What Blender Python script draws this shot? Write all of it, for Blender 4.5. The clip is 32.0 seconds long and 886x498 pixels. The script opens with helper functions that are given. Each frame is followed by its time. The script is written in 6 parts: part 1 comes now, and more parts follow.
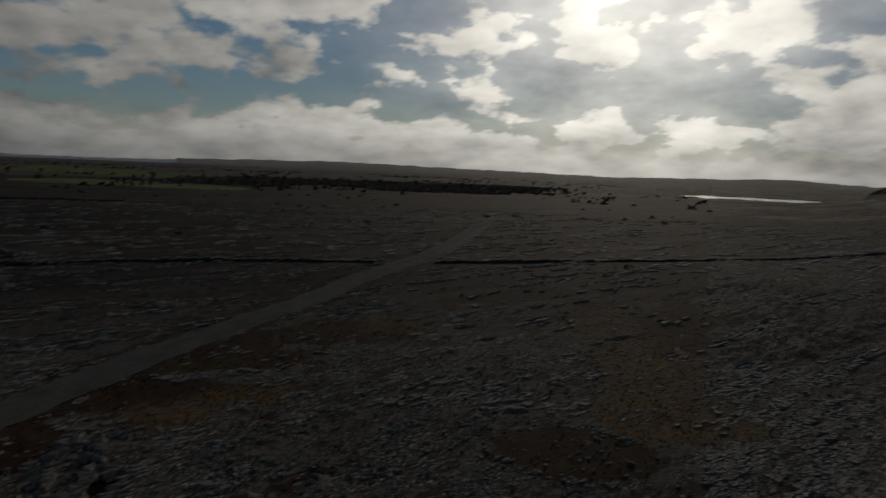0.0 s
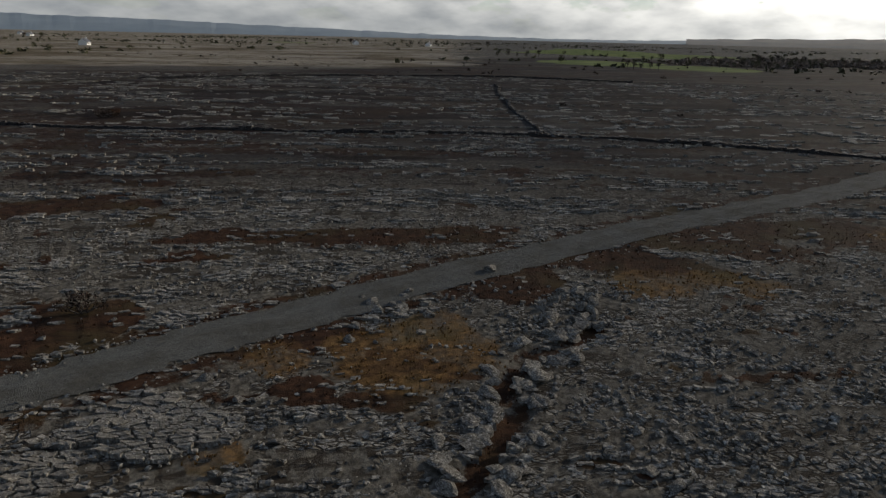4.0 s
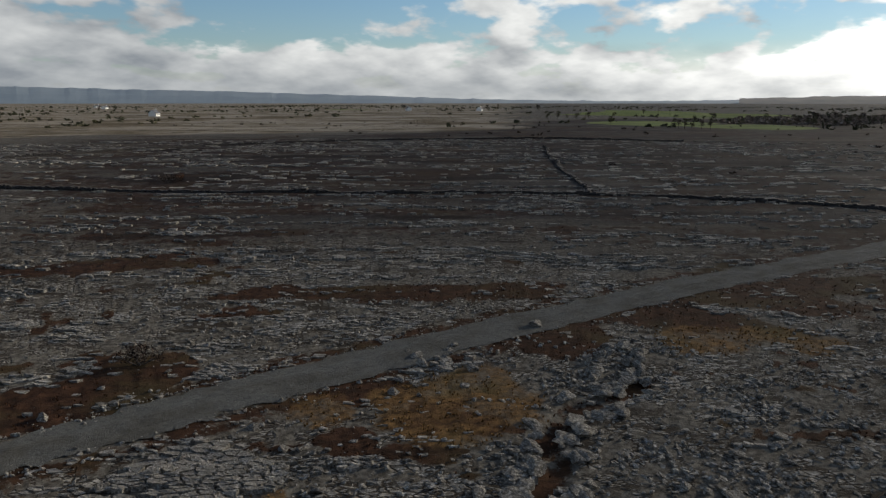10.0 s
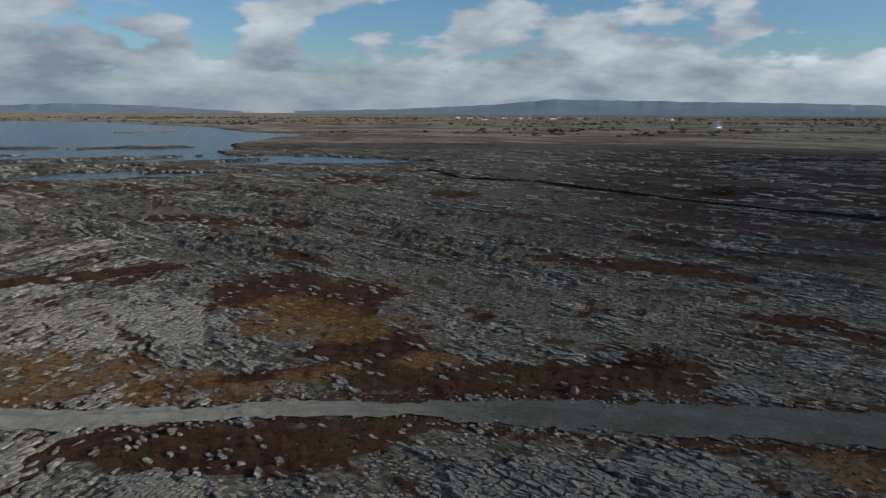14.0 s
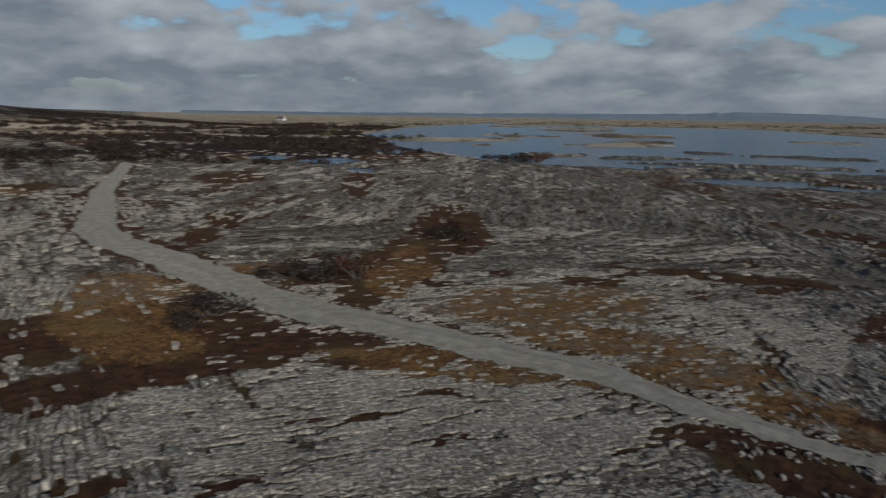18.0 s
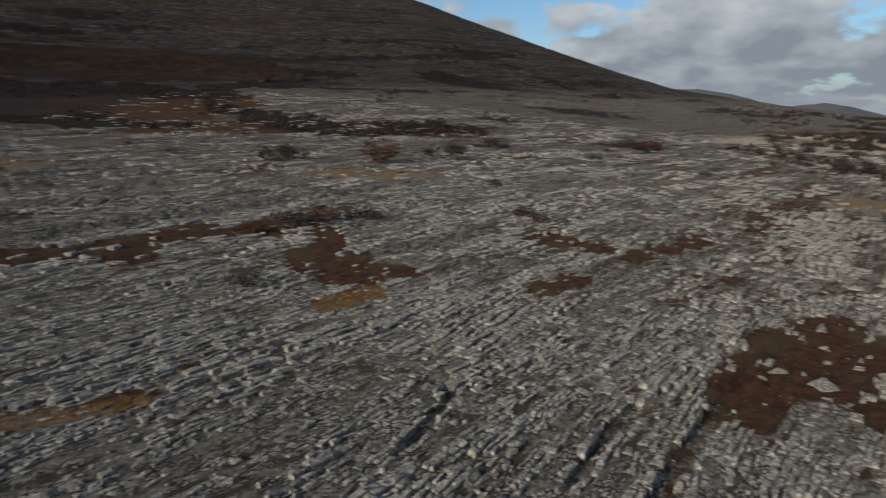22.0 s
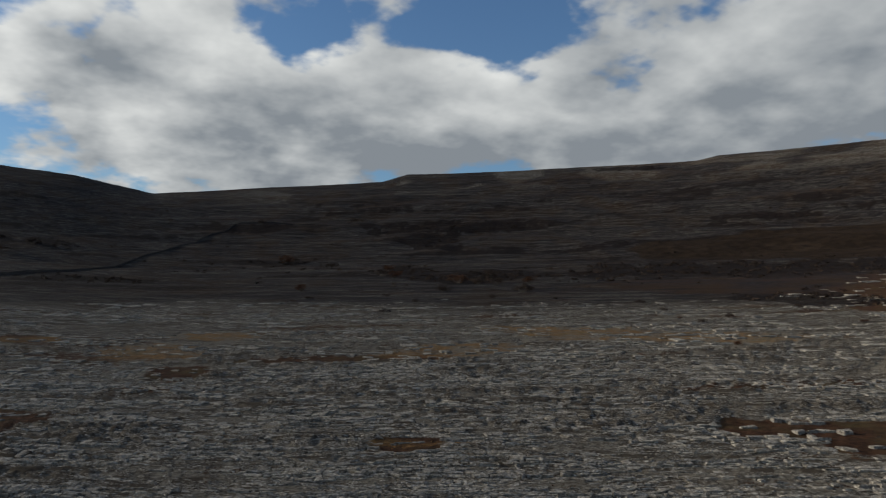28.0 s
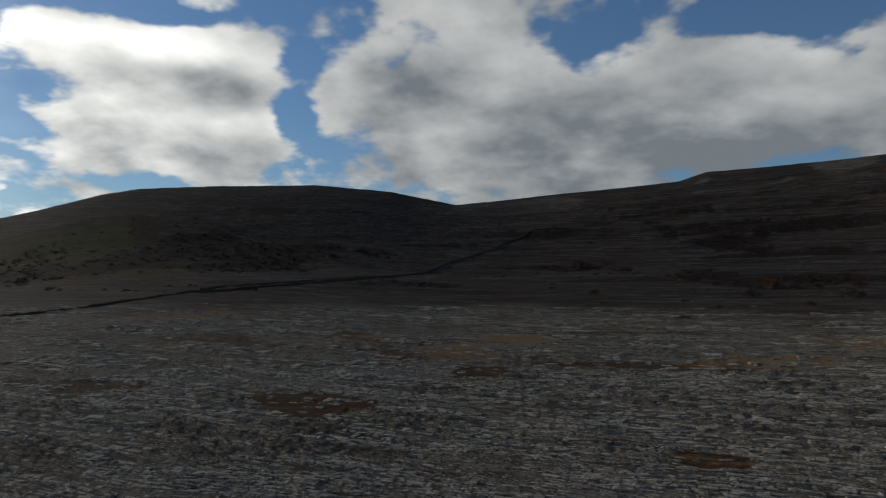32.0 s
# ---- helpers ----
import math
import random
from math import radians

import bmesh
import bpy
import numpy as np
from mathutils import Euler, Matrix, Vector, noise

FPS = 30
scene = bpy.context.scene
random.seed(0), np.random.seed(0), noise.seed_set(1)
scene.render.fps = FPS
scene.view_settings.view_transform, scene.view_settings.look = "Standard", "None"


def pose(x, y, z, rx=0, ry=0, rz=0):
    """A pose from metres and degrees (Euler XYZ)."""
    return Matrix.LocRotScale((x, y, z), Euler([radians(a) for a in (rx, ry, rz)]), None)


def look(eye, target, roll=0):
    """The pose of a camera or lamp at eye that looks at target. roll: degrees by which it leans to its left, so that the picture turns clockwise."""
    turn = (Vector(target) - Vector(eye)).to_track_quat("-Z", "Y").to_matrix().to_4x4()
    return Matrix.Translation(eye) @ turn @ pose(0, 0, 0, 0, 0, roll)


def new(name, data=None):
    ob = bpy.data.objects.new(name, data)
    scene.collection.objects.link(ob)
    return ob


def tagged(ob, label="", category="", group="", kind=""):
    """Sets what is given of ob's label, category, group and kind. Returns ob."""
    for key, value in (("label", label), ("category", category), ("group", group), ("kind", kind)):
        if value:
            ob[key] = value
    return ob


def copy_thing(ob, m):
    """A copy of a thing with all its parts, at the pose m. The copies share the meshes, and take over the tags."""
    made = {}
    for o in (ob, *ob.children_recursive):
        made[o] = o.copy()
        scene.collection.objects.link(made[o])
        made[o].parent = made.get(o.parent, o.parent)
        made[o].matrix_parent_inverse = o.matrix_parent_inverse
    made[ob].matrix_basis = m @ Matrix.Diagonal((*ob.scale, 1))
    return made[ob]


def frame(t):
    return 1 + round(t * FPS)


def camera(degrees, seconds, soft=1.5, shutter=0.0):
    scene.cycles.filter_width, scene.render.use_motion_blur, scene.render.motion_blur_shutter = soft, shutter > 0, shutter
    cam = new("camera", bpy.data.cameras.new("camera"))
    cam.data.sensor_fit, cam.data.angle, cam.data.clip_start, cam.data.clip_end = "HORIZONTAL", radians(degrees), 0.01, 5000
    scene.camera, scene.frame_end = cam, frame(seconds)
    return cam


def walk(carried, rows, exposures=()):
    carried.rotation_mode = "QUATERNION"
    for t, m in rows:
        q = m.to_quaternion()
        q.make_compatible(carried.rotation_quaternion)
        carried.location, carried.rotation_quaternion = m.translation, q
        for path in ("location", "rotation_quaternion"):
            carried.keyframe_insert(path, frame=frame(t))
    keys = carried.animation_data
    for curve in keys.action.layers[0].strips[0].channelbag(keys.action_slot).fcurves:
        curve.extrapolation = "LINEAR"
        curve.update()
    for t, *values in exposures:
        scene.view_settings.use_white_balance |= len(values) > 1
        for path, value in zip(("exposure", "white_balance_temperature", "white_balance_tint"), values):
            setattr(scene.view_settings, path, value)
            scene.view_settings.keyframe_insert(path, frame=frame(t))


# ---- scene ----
cam = camera(65.2, 32.0, soft=1.2, shutter=0.45)
# seconds, turn to the left, tilt up, lean, and the drift of the eye in metres
VIEWS = [
    (0, 80.83, -6.39, 2.31, -0.59, -0.42, 0.47), (0.5, 88.78, -9.57, 2.57, -0.56, -0.50, 0.43), (1, 97.28, -12.85, 2.47, -0.53, -0.58, 0.39),
    (1.5, 104.55, -15.85, 2.32, -0.50, -0.66, 0.36), (2, 109.82, -18.04, 2.12, -0.44, -0.66, 0.32), (2.5, 113.27, -18.48, 1.88, -0.38, -0.67, 0.28),
    (3, 116.55, -18.47, 1.63, -0.33, -0.67, 0.24), (3.5, 119.04, -18.30, 1.57, -0.31, -0.66, 0.20), (4, 120.20, -17.05, 1.31, -0.29, -0.64, 0.16),
    (4.5, 120.88, -15.20, 1.16, -0.27, -0.63, 0.13), (6.5, 123.08, -14.50, 0.53, 0, 0, 0), (7, 125.12, -14.43, 0.45, 0, 0, 0),
    (7.5, 124.99, -14.33, 0.32, 0, 0, 0), (8, 124.80, -14.24, 0.20, 0, 0, 0), (8.5, 124.72, -14.15, 0.10, 0, 0, 0),
    (9, 124.57, -13.55, 0.07, 0, 0, 0), (9.5, 124.44, -12.75, 0.08, 0, 0, 0), (10, 124.70, -12.05, 0.01, 0, 0, 0),
    (10.5, 133.04, -11.87, -0.01, 0, 0, 0), (11, 142.14, -11.75, 0.09, 0, 0, 0), (11.5, 146.48, -11.67, 0.05, 0, 0, 0),
    (12, 150.28, -11.59, -0.02, 0, 0, 0), (12.5, 154.18, -11.50, -0.07, 0, 0, 0), (13, 158.27, -11.38, -0.02, 0, 0, 0),
    (13.5, 162.75, -11.30, 0.10, 0, 0, 0), (15.5, 187.77, -11.05, 0.85, 0, 0, 0), (16, 194.60, -11.07, 0.95, 0, 0, 0),
    (16.5, 201.13, -11.05, 1.01, 0, 0, 0), (17, 206.68, -11.02, 0.95, 0, 0, 0), (17.5, 212.03, -10.98, 0.90, 0, 0, 0),
    (18, 219.47, -10.99, 0.83, 0, 0, 0), (18.5, 228.55, -10.97, 0.90, 0, 0, 0), (19, 236.02, -10.90, 0.94, 0, 0, 0),
    (19.5, 243.45, -10.83, 0.86, 0, 0, 0), (20, 252.06, -10.74, 0.88, 0, 0, 0), (20.5, 260.00, -10.72, 0.84, 0, 0, 0),
    (21, 269.12, -10.67, 0.80, 0, 0, 0), (21.5, 277.99, -10.66, 0.84, 0, 0, 0), (22, 286.70, -10.65, 0.70, 0, 0, 0),
    (22.5, 295.34, -10.64, 0.73, 0, 0, 0), (23, 303.17, -10.63, 0.76, 0, 0, 0), (23.5, 311.12, -10.63, 0.73, 0, 0, 0),
    (24, 315.24, -9.66, 0.62, 0, 0, 0), (24.5, 317.57, -6.98, 0.42, 0, 0, 0), (26.5, 328.63, 3.47, -0.33, 0, 0, 0),
    (27, 332.44, 3.51, -0.54, 0, 0, 0), (27.5, 337.52, 3.61, -0.38, 0, 0, 0), (28, 342.21, 3.68, -0.21, 0, 0, 0),
    (28.5, 345.02, 3.73, -0.17, 0, 0, 0), (29, 345.25, 3.76, -0.36, 0, 0, 0), (29.5, 347.81, 3.86, -0.40, 0, 0, 0),
    (30, 353.01, 3.93, -0.14, 0, 0, 0), (30.5, 356.78, 3.96, -0.02, 0, 0, 0), (31, 358.74, 4.00, -0.01, 0, 0, 0),
    (31.5, 361.69, 4.04, -0.02, 0, 0, 0), (32, 366.14, 4.07, 0.23, 0, 0, 0),
]


def facing(turn, tilt, lean, dx, dy, dz):
    a, b = radians(turn), radians(tilt)
    eye = Vector((dx, dy, 12.0 + dz))
    return look(eye, eye + Vector((-math.sin(a) * math.cos(b), math.cos(a) * math.cos(b), math.sin(b))), lean)


walk(cam, [(row[0], facing(*row[1:])) for row in VIEWS],
     exposures=[(0, -1.9, 6500, 10), (1, -1.9, 6500, 10), (2, -0.95, 6500, 11), (3, -0.6, 6400, 11), (4, -0.1, 6350, 10), (7, 0.3, 6300, 10), (9, 0.3, 6400, 11), (11, -0.1, 6000, 8), (13, 0.0, 5700, 6), (16, -0.15, 5600, 6), (19, -0.45, 5850, 8), (21, -0.15, 5900, 8), (22, 0.1, 5950, 9), (24, 0.6, 5700, 8), (27, 0.1, 6200, 9), (29, 0.0, 6250, 9), (32, -0.4, 6200, 9)])

# ---- light: low sun behind broken cloud ----
SUN_AZ, SUN_EL = 66.0, 17.0
sun_way = Vector((-math.sin(radians(SUN_AZ)) * math.cos(radians(SUN_EL)), math.cos(radians(SUN_AZ)) * math.cos(radians(SUN_EL)), math.sin(radians(SUN_EL))))
sun = new("sun", bpy.data.lights.new("sun", "SUN"))
sun.data.energy, sun.data.angle, sun.data.color = 3.6, radians(2.5), (1.0, 0.86, 0.67)
sun.matrix_world = look(sun_way * 200, (0, 0, 0))

world = bpy.data.worlds.new("sky")
scene.world = world
world.use_nodes = True
wn, wl = world.node_tree.nodes, world.node_tree.links
wn.clear()


def wnode(kind, **sockets):
    """A node of the sky; sockets by index after s, a number or another node's output."""
    n = wn.new(kind)
    for key, value in sockets.items():
        if isinstance(value, bpy.types.NodeSocket):
            wl.new(value, n.inputs[int(key[1:])])
        else:
            n.inputs[int(key[1:])].default_value = value
    return n


def wmath(op, a, b=0.0, c=0.0):
    n = wnode("ShaderNodeMath", s0=a, s1=b, s2=c)
    n.operation = op
    return n.outputs[0]


def wvec(op, a, b=(0, 0, 0)):
    n = wnode("ShaderNodeVectorMath", s0=a, s1=b)
    n.operation = op
    return n.outputs["Value"] if op in ("LENGTH", "DOT_PRODUCT") else n.outputs[0]


def wramp(x, a, b, c=0.0, d=1.0):
    n = wn.new("ShaderNodeMapRange")
    n.interpolation_type = "SMOOTHSTEP"
    wl.new(x, n.inputs[0])
    for i, v in enumerate((a, b, c, d)):
        n.inputs[1 + i].default_value = v
    return n.outputs[0]


way = wnode("ShaderNodeTexCoord").outputs["Generated"]
xyz = wnode("ShaderNodeSeparateXYZ", s0=way).outputs
turn_deg = wmath("MULTIPLY", wmath("ARCTAN2", wmath("MULTIPLY", xyz[0], -1.0), xyz[1]), 180 / math.pi)
turn_deg = wmath("ADD", turn_deg, wmath("MULTIPLY", wmath("LESS_THAN", turn_deg, 45.0), 360.0))
rise_deg = wmath("MULTIPLY", wmath("ARCSINE", xyz[2]), 180 / math.pi)
spot_at = wnode("ShaderNodeCombineXYZ", s0=turn_deg, s1=rise_deg).outputs[0]


def puff(at, scale, detail, rough, distort):
    n = wnode("ShaderNodeTexNoise", s0=at)
    n.inputs["Scale"].default_value, n.inputs["Detail"].default_value = scale, detail
    n.inputs["Roughness"].default_value, n.inputs["Distortion"].default_value = rough, distort
    return n.outputs[0]


# cloud noise on a flattened ball, so that the banks draw out sideways near the horizon
BANKS = []


def cloud(az, el, half_az, half_el, amount):
    """A bank of cloud (or, below nought, a gap of blue sky) round a bearing and a rise, in degrees."""
    BANKS.extend((turn, el, half_az, half_el, amount) for turn in ((az, az + 360) if az < 60 else (az,)) if turn >= 45)


cloud(98, 9.6, 12.2, 3.7, 0.35)
cloud(112, 8.7, 3.3, 2.3, 0.30)
cloud(80, 7, 4.2, 1.4, 0.25)
cloud(72, 10.6, 6.5, 3.3, 0.30)
cloud(52, 9.1, 6.1, 6.1, 0.40)
cloud(84, 11.2, 4.7, 2.8, -0.35)
cloud(102, 4.5, 11.7, 1.2, -0.20)
cloud(94, 2.7, 23.4, 1.2, 0.20)
cloud(133, 2, 37.4, 2.1, 0.25)
cloud(133, 5.5, 12.2, 2.1, -0.35)
cloud(151, 4.1, 7.5, 2.1, 0.25)
cloud(119, 5.6, 1.9, 0.9, 0.30)
cloud(107, 4.4, 9.3, 1.9, -0.20)
cloud(182, 6.2, 3.3, 2.1, 0.35)
cloud(158, 4.8, 3.7, 2.3, 0.30)
cloud(150, 7.7, 5.1, 1.2, 0.30)
cloud(162, 7.6, 2.1, 1.4, 0.30)
cloud(132, 3.3, 11.7, 1.9, 0.25)
cloud(173, 6.9, 7, 1.6, -0.30)
cloud(138, 6.3, 7, 2.1, -0.35)
cloud(186, 5.2, 2.8, 1.2, -0.20)
cloud(175, 2.7, 23.4, 1.9, 0.20)
cloud(227, 6.3, 14, 3.3, 0.35)
cloud(201, 6.3, 11.7, 2.8, 0.30)
cloud(214, 5.4, 4.2, 1.4, -0.35)
cloud(185, 6, 2.8, 2.3, -0.35)
cloud(255, 7, 16.4, 3.3, 0.35)
cloud(267, 6.4, 14, 4.2, 0.35)
cloud(337, 21, 7, 2.3, -0.30)
cloud(356, 13.1, 8.4, 7, 0.60)
cloud(314, 16.2, 18.7, 6.1, 0.68)
cloud(355, 22, 7, 2.1, -0.34)
cloud(335, 20.2, 4.7, 1.9, -0.30)
cloud(379, 15.3, 2.1, 3.3, -0.30)
cloud(367, 16.8, 9.3, 8.4, 0.68)
cloud(343, 15.2, 11.7, 4.2, 0.60)
cloud(384, 18.8, 3.7, 2.3, 0.52)
cloud(383, 13.5, 5.1, 2.3, 0.52)
cloud(378, 16.6, 1.9, 5.6, -0.30)
cloud(390, 21.1, 11.7, 1, -0.26)
cloud(389, 18, 9.3, 2.8, 0.60)
cloud(389, 11.9, 10.3, 3.7, 0.60)
cloud(330, 13, 20, 4, 0.60)
cloud(352, 14, 12, 6, 0.35)
cloud(86, 6.2, 15, 1.8, -0.30)
cloud(73, 7.5, 6, 2.5, -0.30)
cloud(62, 6.5, 7, 2.2, -0.25)
cloud(240, 3.6, 34, 2.4, 0.35)
cloud(204, 3.4, 20, 2.2, 0.30)



def lumps_at(deg, at, detail):
    """How thick the cloud is, with its lumps, in one direction."""
    total = wmath("ADD", puff(at, 8.5, detail, 0.5, 0.0), wramp(rise_deg, 0.5, 8.0, 0.12, 0.0))
    for az, el, half_az, half_el, amount in BANKS:
        off = wvec("DIVIDE", wvec("SUBTRACT", deg, (az, el, 0)), (half_az * 1.35, half_el * 1.35, 1))
        total = wmath("ADD", total, wramp(wvec("LENGTH", off), 0.2, 1.0, amount * 0.34, 0.0))
    return total


spread = wnode("ShaderNodeVectorMath", s0=way)
spread.operation = "SCALE"
wl.new(wmath("DIVIDE", 0.6, wmath("ADD", wmath("ABSOLUTE", xyz[2]), 0.36)), spread.inputs["Scale"])
flat = spread.outputs[0]
soft_lumps = lumps_at(spot_at, flat, 4.0)
lumps = wmath("ADD", soft_lumps, wmath("MULTIPLY_ADD", puff(flat, 30.0, 5.0, 0.6, 0.0), 0.17, -0.085))
up_deg = wvec("ADD", spot_at, (0.0, 2.2, 0.0))
upper = lumps_at(up_deg, wvec("ADD", flat, tuple(0.03 * v for v in (sun_way.x, sun_way.y, 2.4))), 4.0)
cover = wramp(lumps, 0.46, 0.60)
toward_sun = wmath("MULTIPLY_ADD", wvec("DOT_PRODUCT", way, tuple(sun_way)), 0.5, 0.5)
glow = wmath("POWER", toward_sun, 2.0)
near_sun = wmath("POWER", toward_sun, 60.0)
relief = wmath("MULTIPLY", wmath("SUBTRACT", soft_lumps, upper), 1.5)
body = wramp(lumps, 0.48, 0.98, 0.74, 0.42)
lit = wmath("MULTIPLY", wmath("ADD", body, relief), wmath("ADD", wmath("MULTIPLY_ADD", glow, 0.44, 0.55), wmath("MULTIPLY", wmath("POWER", toward_sun, 14.0), 2.6)))
lit = wmath("ADD", lit, wmath("MULTIPLY", near_sun, 2.4))
# the banks overhead show their shaded undersides; near the horizon all melts into pale haze
lit = wmath("MULTIPLY", lit, wramp(rise_deg, 16.0, 40.0, 1.0, 0.4))
haze = wramp(rise_deg, 0.0, 4.5, 1.0, 0.0)
pale = wmath("MULTIPLY_ADD", wmath("POWER", toward_sun, 16.0), 1.4, wmath("MULTIPLY_ADD", glow, 0.36, 0.36))
lit = wmath("MULTIPLY_ADD", wmath("SUBTRACT", pale, lit), wmath("MULTIPLY", haze, 0.5), lit)
cover = wmath("MAXIMUM", cover, wmath("POWER", haze, 0.6))
cover = wmath("MAXIMUM", cover, wmath("MULTIPLY", wmath("POWER", toward_sun, 40.0), 0.8))
lit = wmath("MINIMUM", wmath("MAXIMUM", lit, 0.24), 6.0)
tone = wn.new("ShaderNodeMix")
tone.data_type = "RGBA"
wl.new(wmath("MULTIPLY", wmath("SUBTRACT", lit, 0.1), 1.15), tone.inputs[0])
tone.clamp_factor = False
tone.inputs[6].default_value, tone.inputs[7].default_value = (0.12, 0.145, 0.175, 1), (0.80, 0.79, 0.745, 1)
sky = wn.new("ShaderNodeTexSky")
sky.sky_type, sky.sun_disc, sky.sun_elevation, sky.sun_rotation = "NISHITA", False, radians(SUN_EL), radians(-SUN_AZ)
sky.air_density, sky.dust_density, sky.ozone_density = 1.2, 0.1, 4.0
deep = wn.new("ShaderNodeMix")
deep.data_type, deep.blend_type = "RGBA", "MULTIPLY"
deep.inputs[0].default_value, deep.inputs[7].default_value = 1.0, (0.95, 0.98, 1.06, 1)
wl.new(sky.outputs[0], deep.inputs[6])
clear = wnode("ShaderNodeBackground", s0=deep.outputs[2], s1=0.09)
cloudy = wnode("ShaderNodeBackground", s0=tone.outputs[2], s1=1.0)
both = wn.new("ShaderNodeMixShader")
wl.new(cover, both.inputs[0]), wl.new(clear.outputs[0], both.inputs[1]), wl.new(cloudy.outputs[0], both.inputs[2])
wl.new(both.outputs[0], wn.new("ShaderNodeOutputWorld").inputs[0])

# ---- materials ----
def material(name):
    m = bpy.data.materials.new(name)
    m.use_nodes = True
    t = m.node_tree
    return m, t, t.nodes["Principled BSDF"]


def put(t, socket, value):
    if isinstance(value, bpy.types.NodeSocket):
        t.links.new(value, socket)
    else:
        socket.default_value = value


def grain(t, scale, detail=5.0, rough=0.55, at=None, distort=0.0, colour=False):
    n = t.nodes.new("ShaderNodeTexNoise")
    put(t, n.inputs["Vector"], at if at is not None else t.nodes.new("ShaderNodeTexCoord").outputs["Object"])
    n.inputs["Scale"].default_value, n.inputs["Detail"].default_value = scale, detail
    n.inputs["Roughness"].default_value, n.inputs["Distortion"].default_value = rough, distort
    return n.outputs[1 if colour else 0]


def ramp(t, x, a, b, c=0.0, d=1.0):
    n = t.nodes.new("ShaderNodeMapRange")
    n.interpolation_type = "SMOOTHSTEP"
    put(t, n.inputs[0], x)
    for i, v in enumerate((a, b, c, d)):
        n.inputs[1 + i].default_value = v
    return n.outputs[0]


def blend(t, f, a, b, how="MIX"):
    n = t.nodes.new("ShaderNodeMix")
    n.data_type, n.blend_type = "RGBA", how
    put(t, n.inputs[0], f)
    for i, v in ((6, a), (7, b)):
        put(t, n.inputs[i], (*v, 1) if isinstance(v, tuple) and len(v) == 3 else v)
    return n.outputs[2]


def calc(t, op, a, b=0.0):
    n = t.nodes.new("ShaderNodeMath")
    n.operation = op
    put(t, n.inputs[0], a), put(t, n.inputs[1], b)
    return n.outputs[0]


def bump(t, bsdf, height, distance, strength=1.0):
    n = t.nodes.new("ShaderNodeBump")
    n.inputs["Strength"].default_value, n.inputs["Distance"].default_value = strength, distance
    t.links.new(height, n.inputs["Height"])
    t.links.new(n.outputs[0], bsdf.inputs["Normal"])


def limestone_colour(t, shift):
    """Grey limestone with pale lichen, dark weathering and a little moss; shift varies it from block to block."""
    wear = grain(t, 0.35, 4.0)
    base = blend(t, ramp(t, wear, 0.3, 0.7), (0.15, 0.137, 0.115), (0.265, 0.245, 0.21))
    base = blend(t, ramp(t, grain(t, 5.5, 6.0, 0.7), 0.46, 0.66), base, (0.50, 0.475, 0.42))
    base = blend(t, ramp(t, grain(t, 3.4, 7.0, 0.75), 0.50, 0.64, 0, 0.85), base, (0.045, 0.039, 0.032))
    tint = blend(t, shift, (0.82, 0.82, 0.83), (1.12, 1.11, 1.09))
    return blend(t, 1.0, base, tint, "MULTIPLY")


def make_stone():
    m, t, b = material("weathered_limestone")
    g = t.nodes.new("ShaderNodeNewGeometry")
    info = t.nodes.new("ShaderNodeObjectInfo")
    shift = calc(t, "FRACT", calc(t, "ADD", g.outputs["Random Per Island"], info.outputs["Random"]))
    put(t, b.inputs["Base Color"], limestone_colour(t, shift))
    b.inputs["Roughness"].default_value = 0.88
    b.inputs["Specular IOR Level"].default_value = 0.08
    b.inputs["Diffuse Roughness"].default_value = 0.6
    h = calc(t, "ADD", grain(t, 9.0, 8.0, 0.7), calc(t, "MULTIPLY", grain(t, 3.6, 5.0, 0.6), 1.6))
    bump(t, b, h, 0.11, 1.0)
    return m


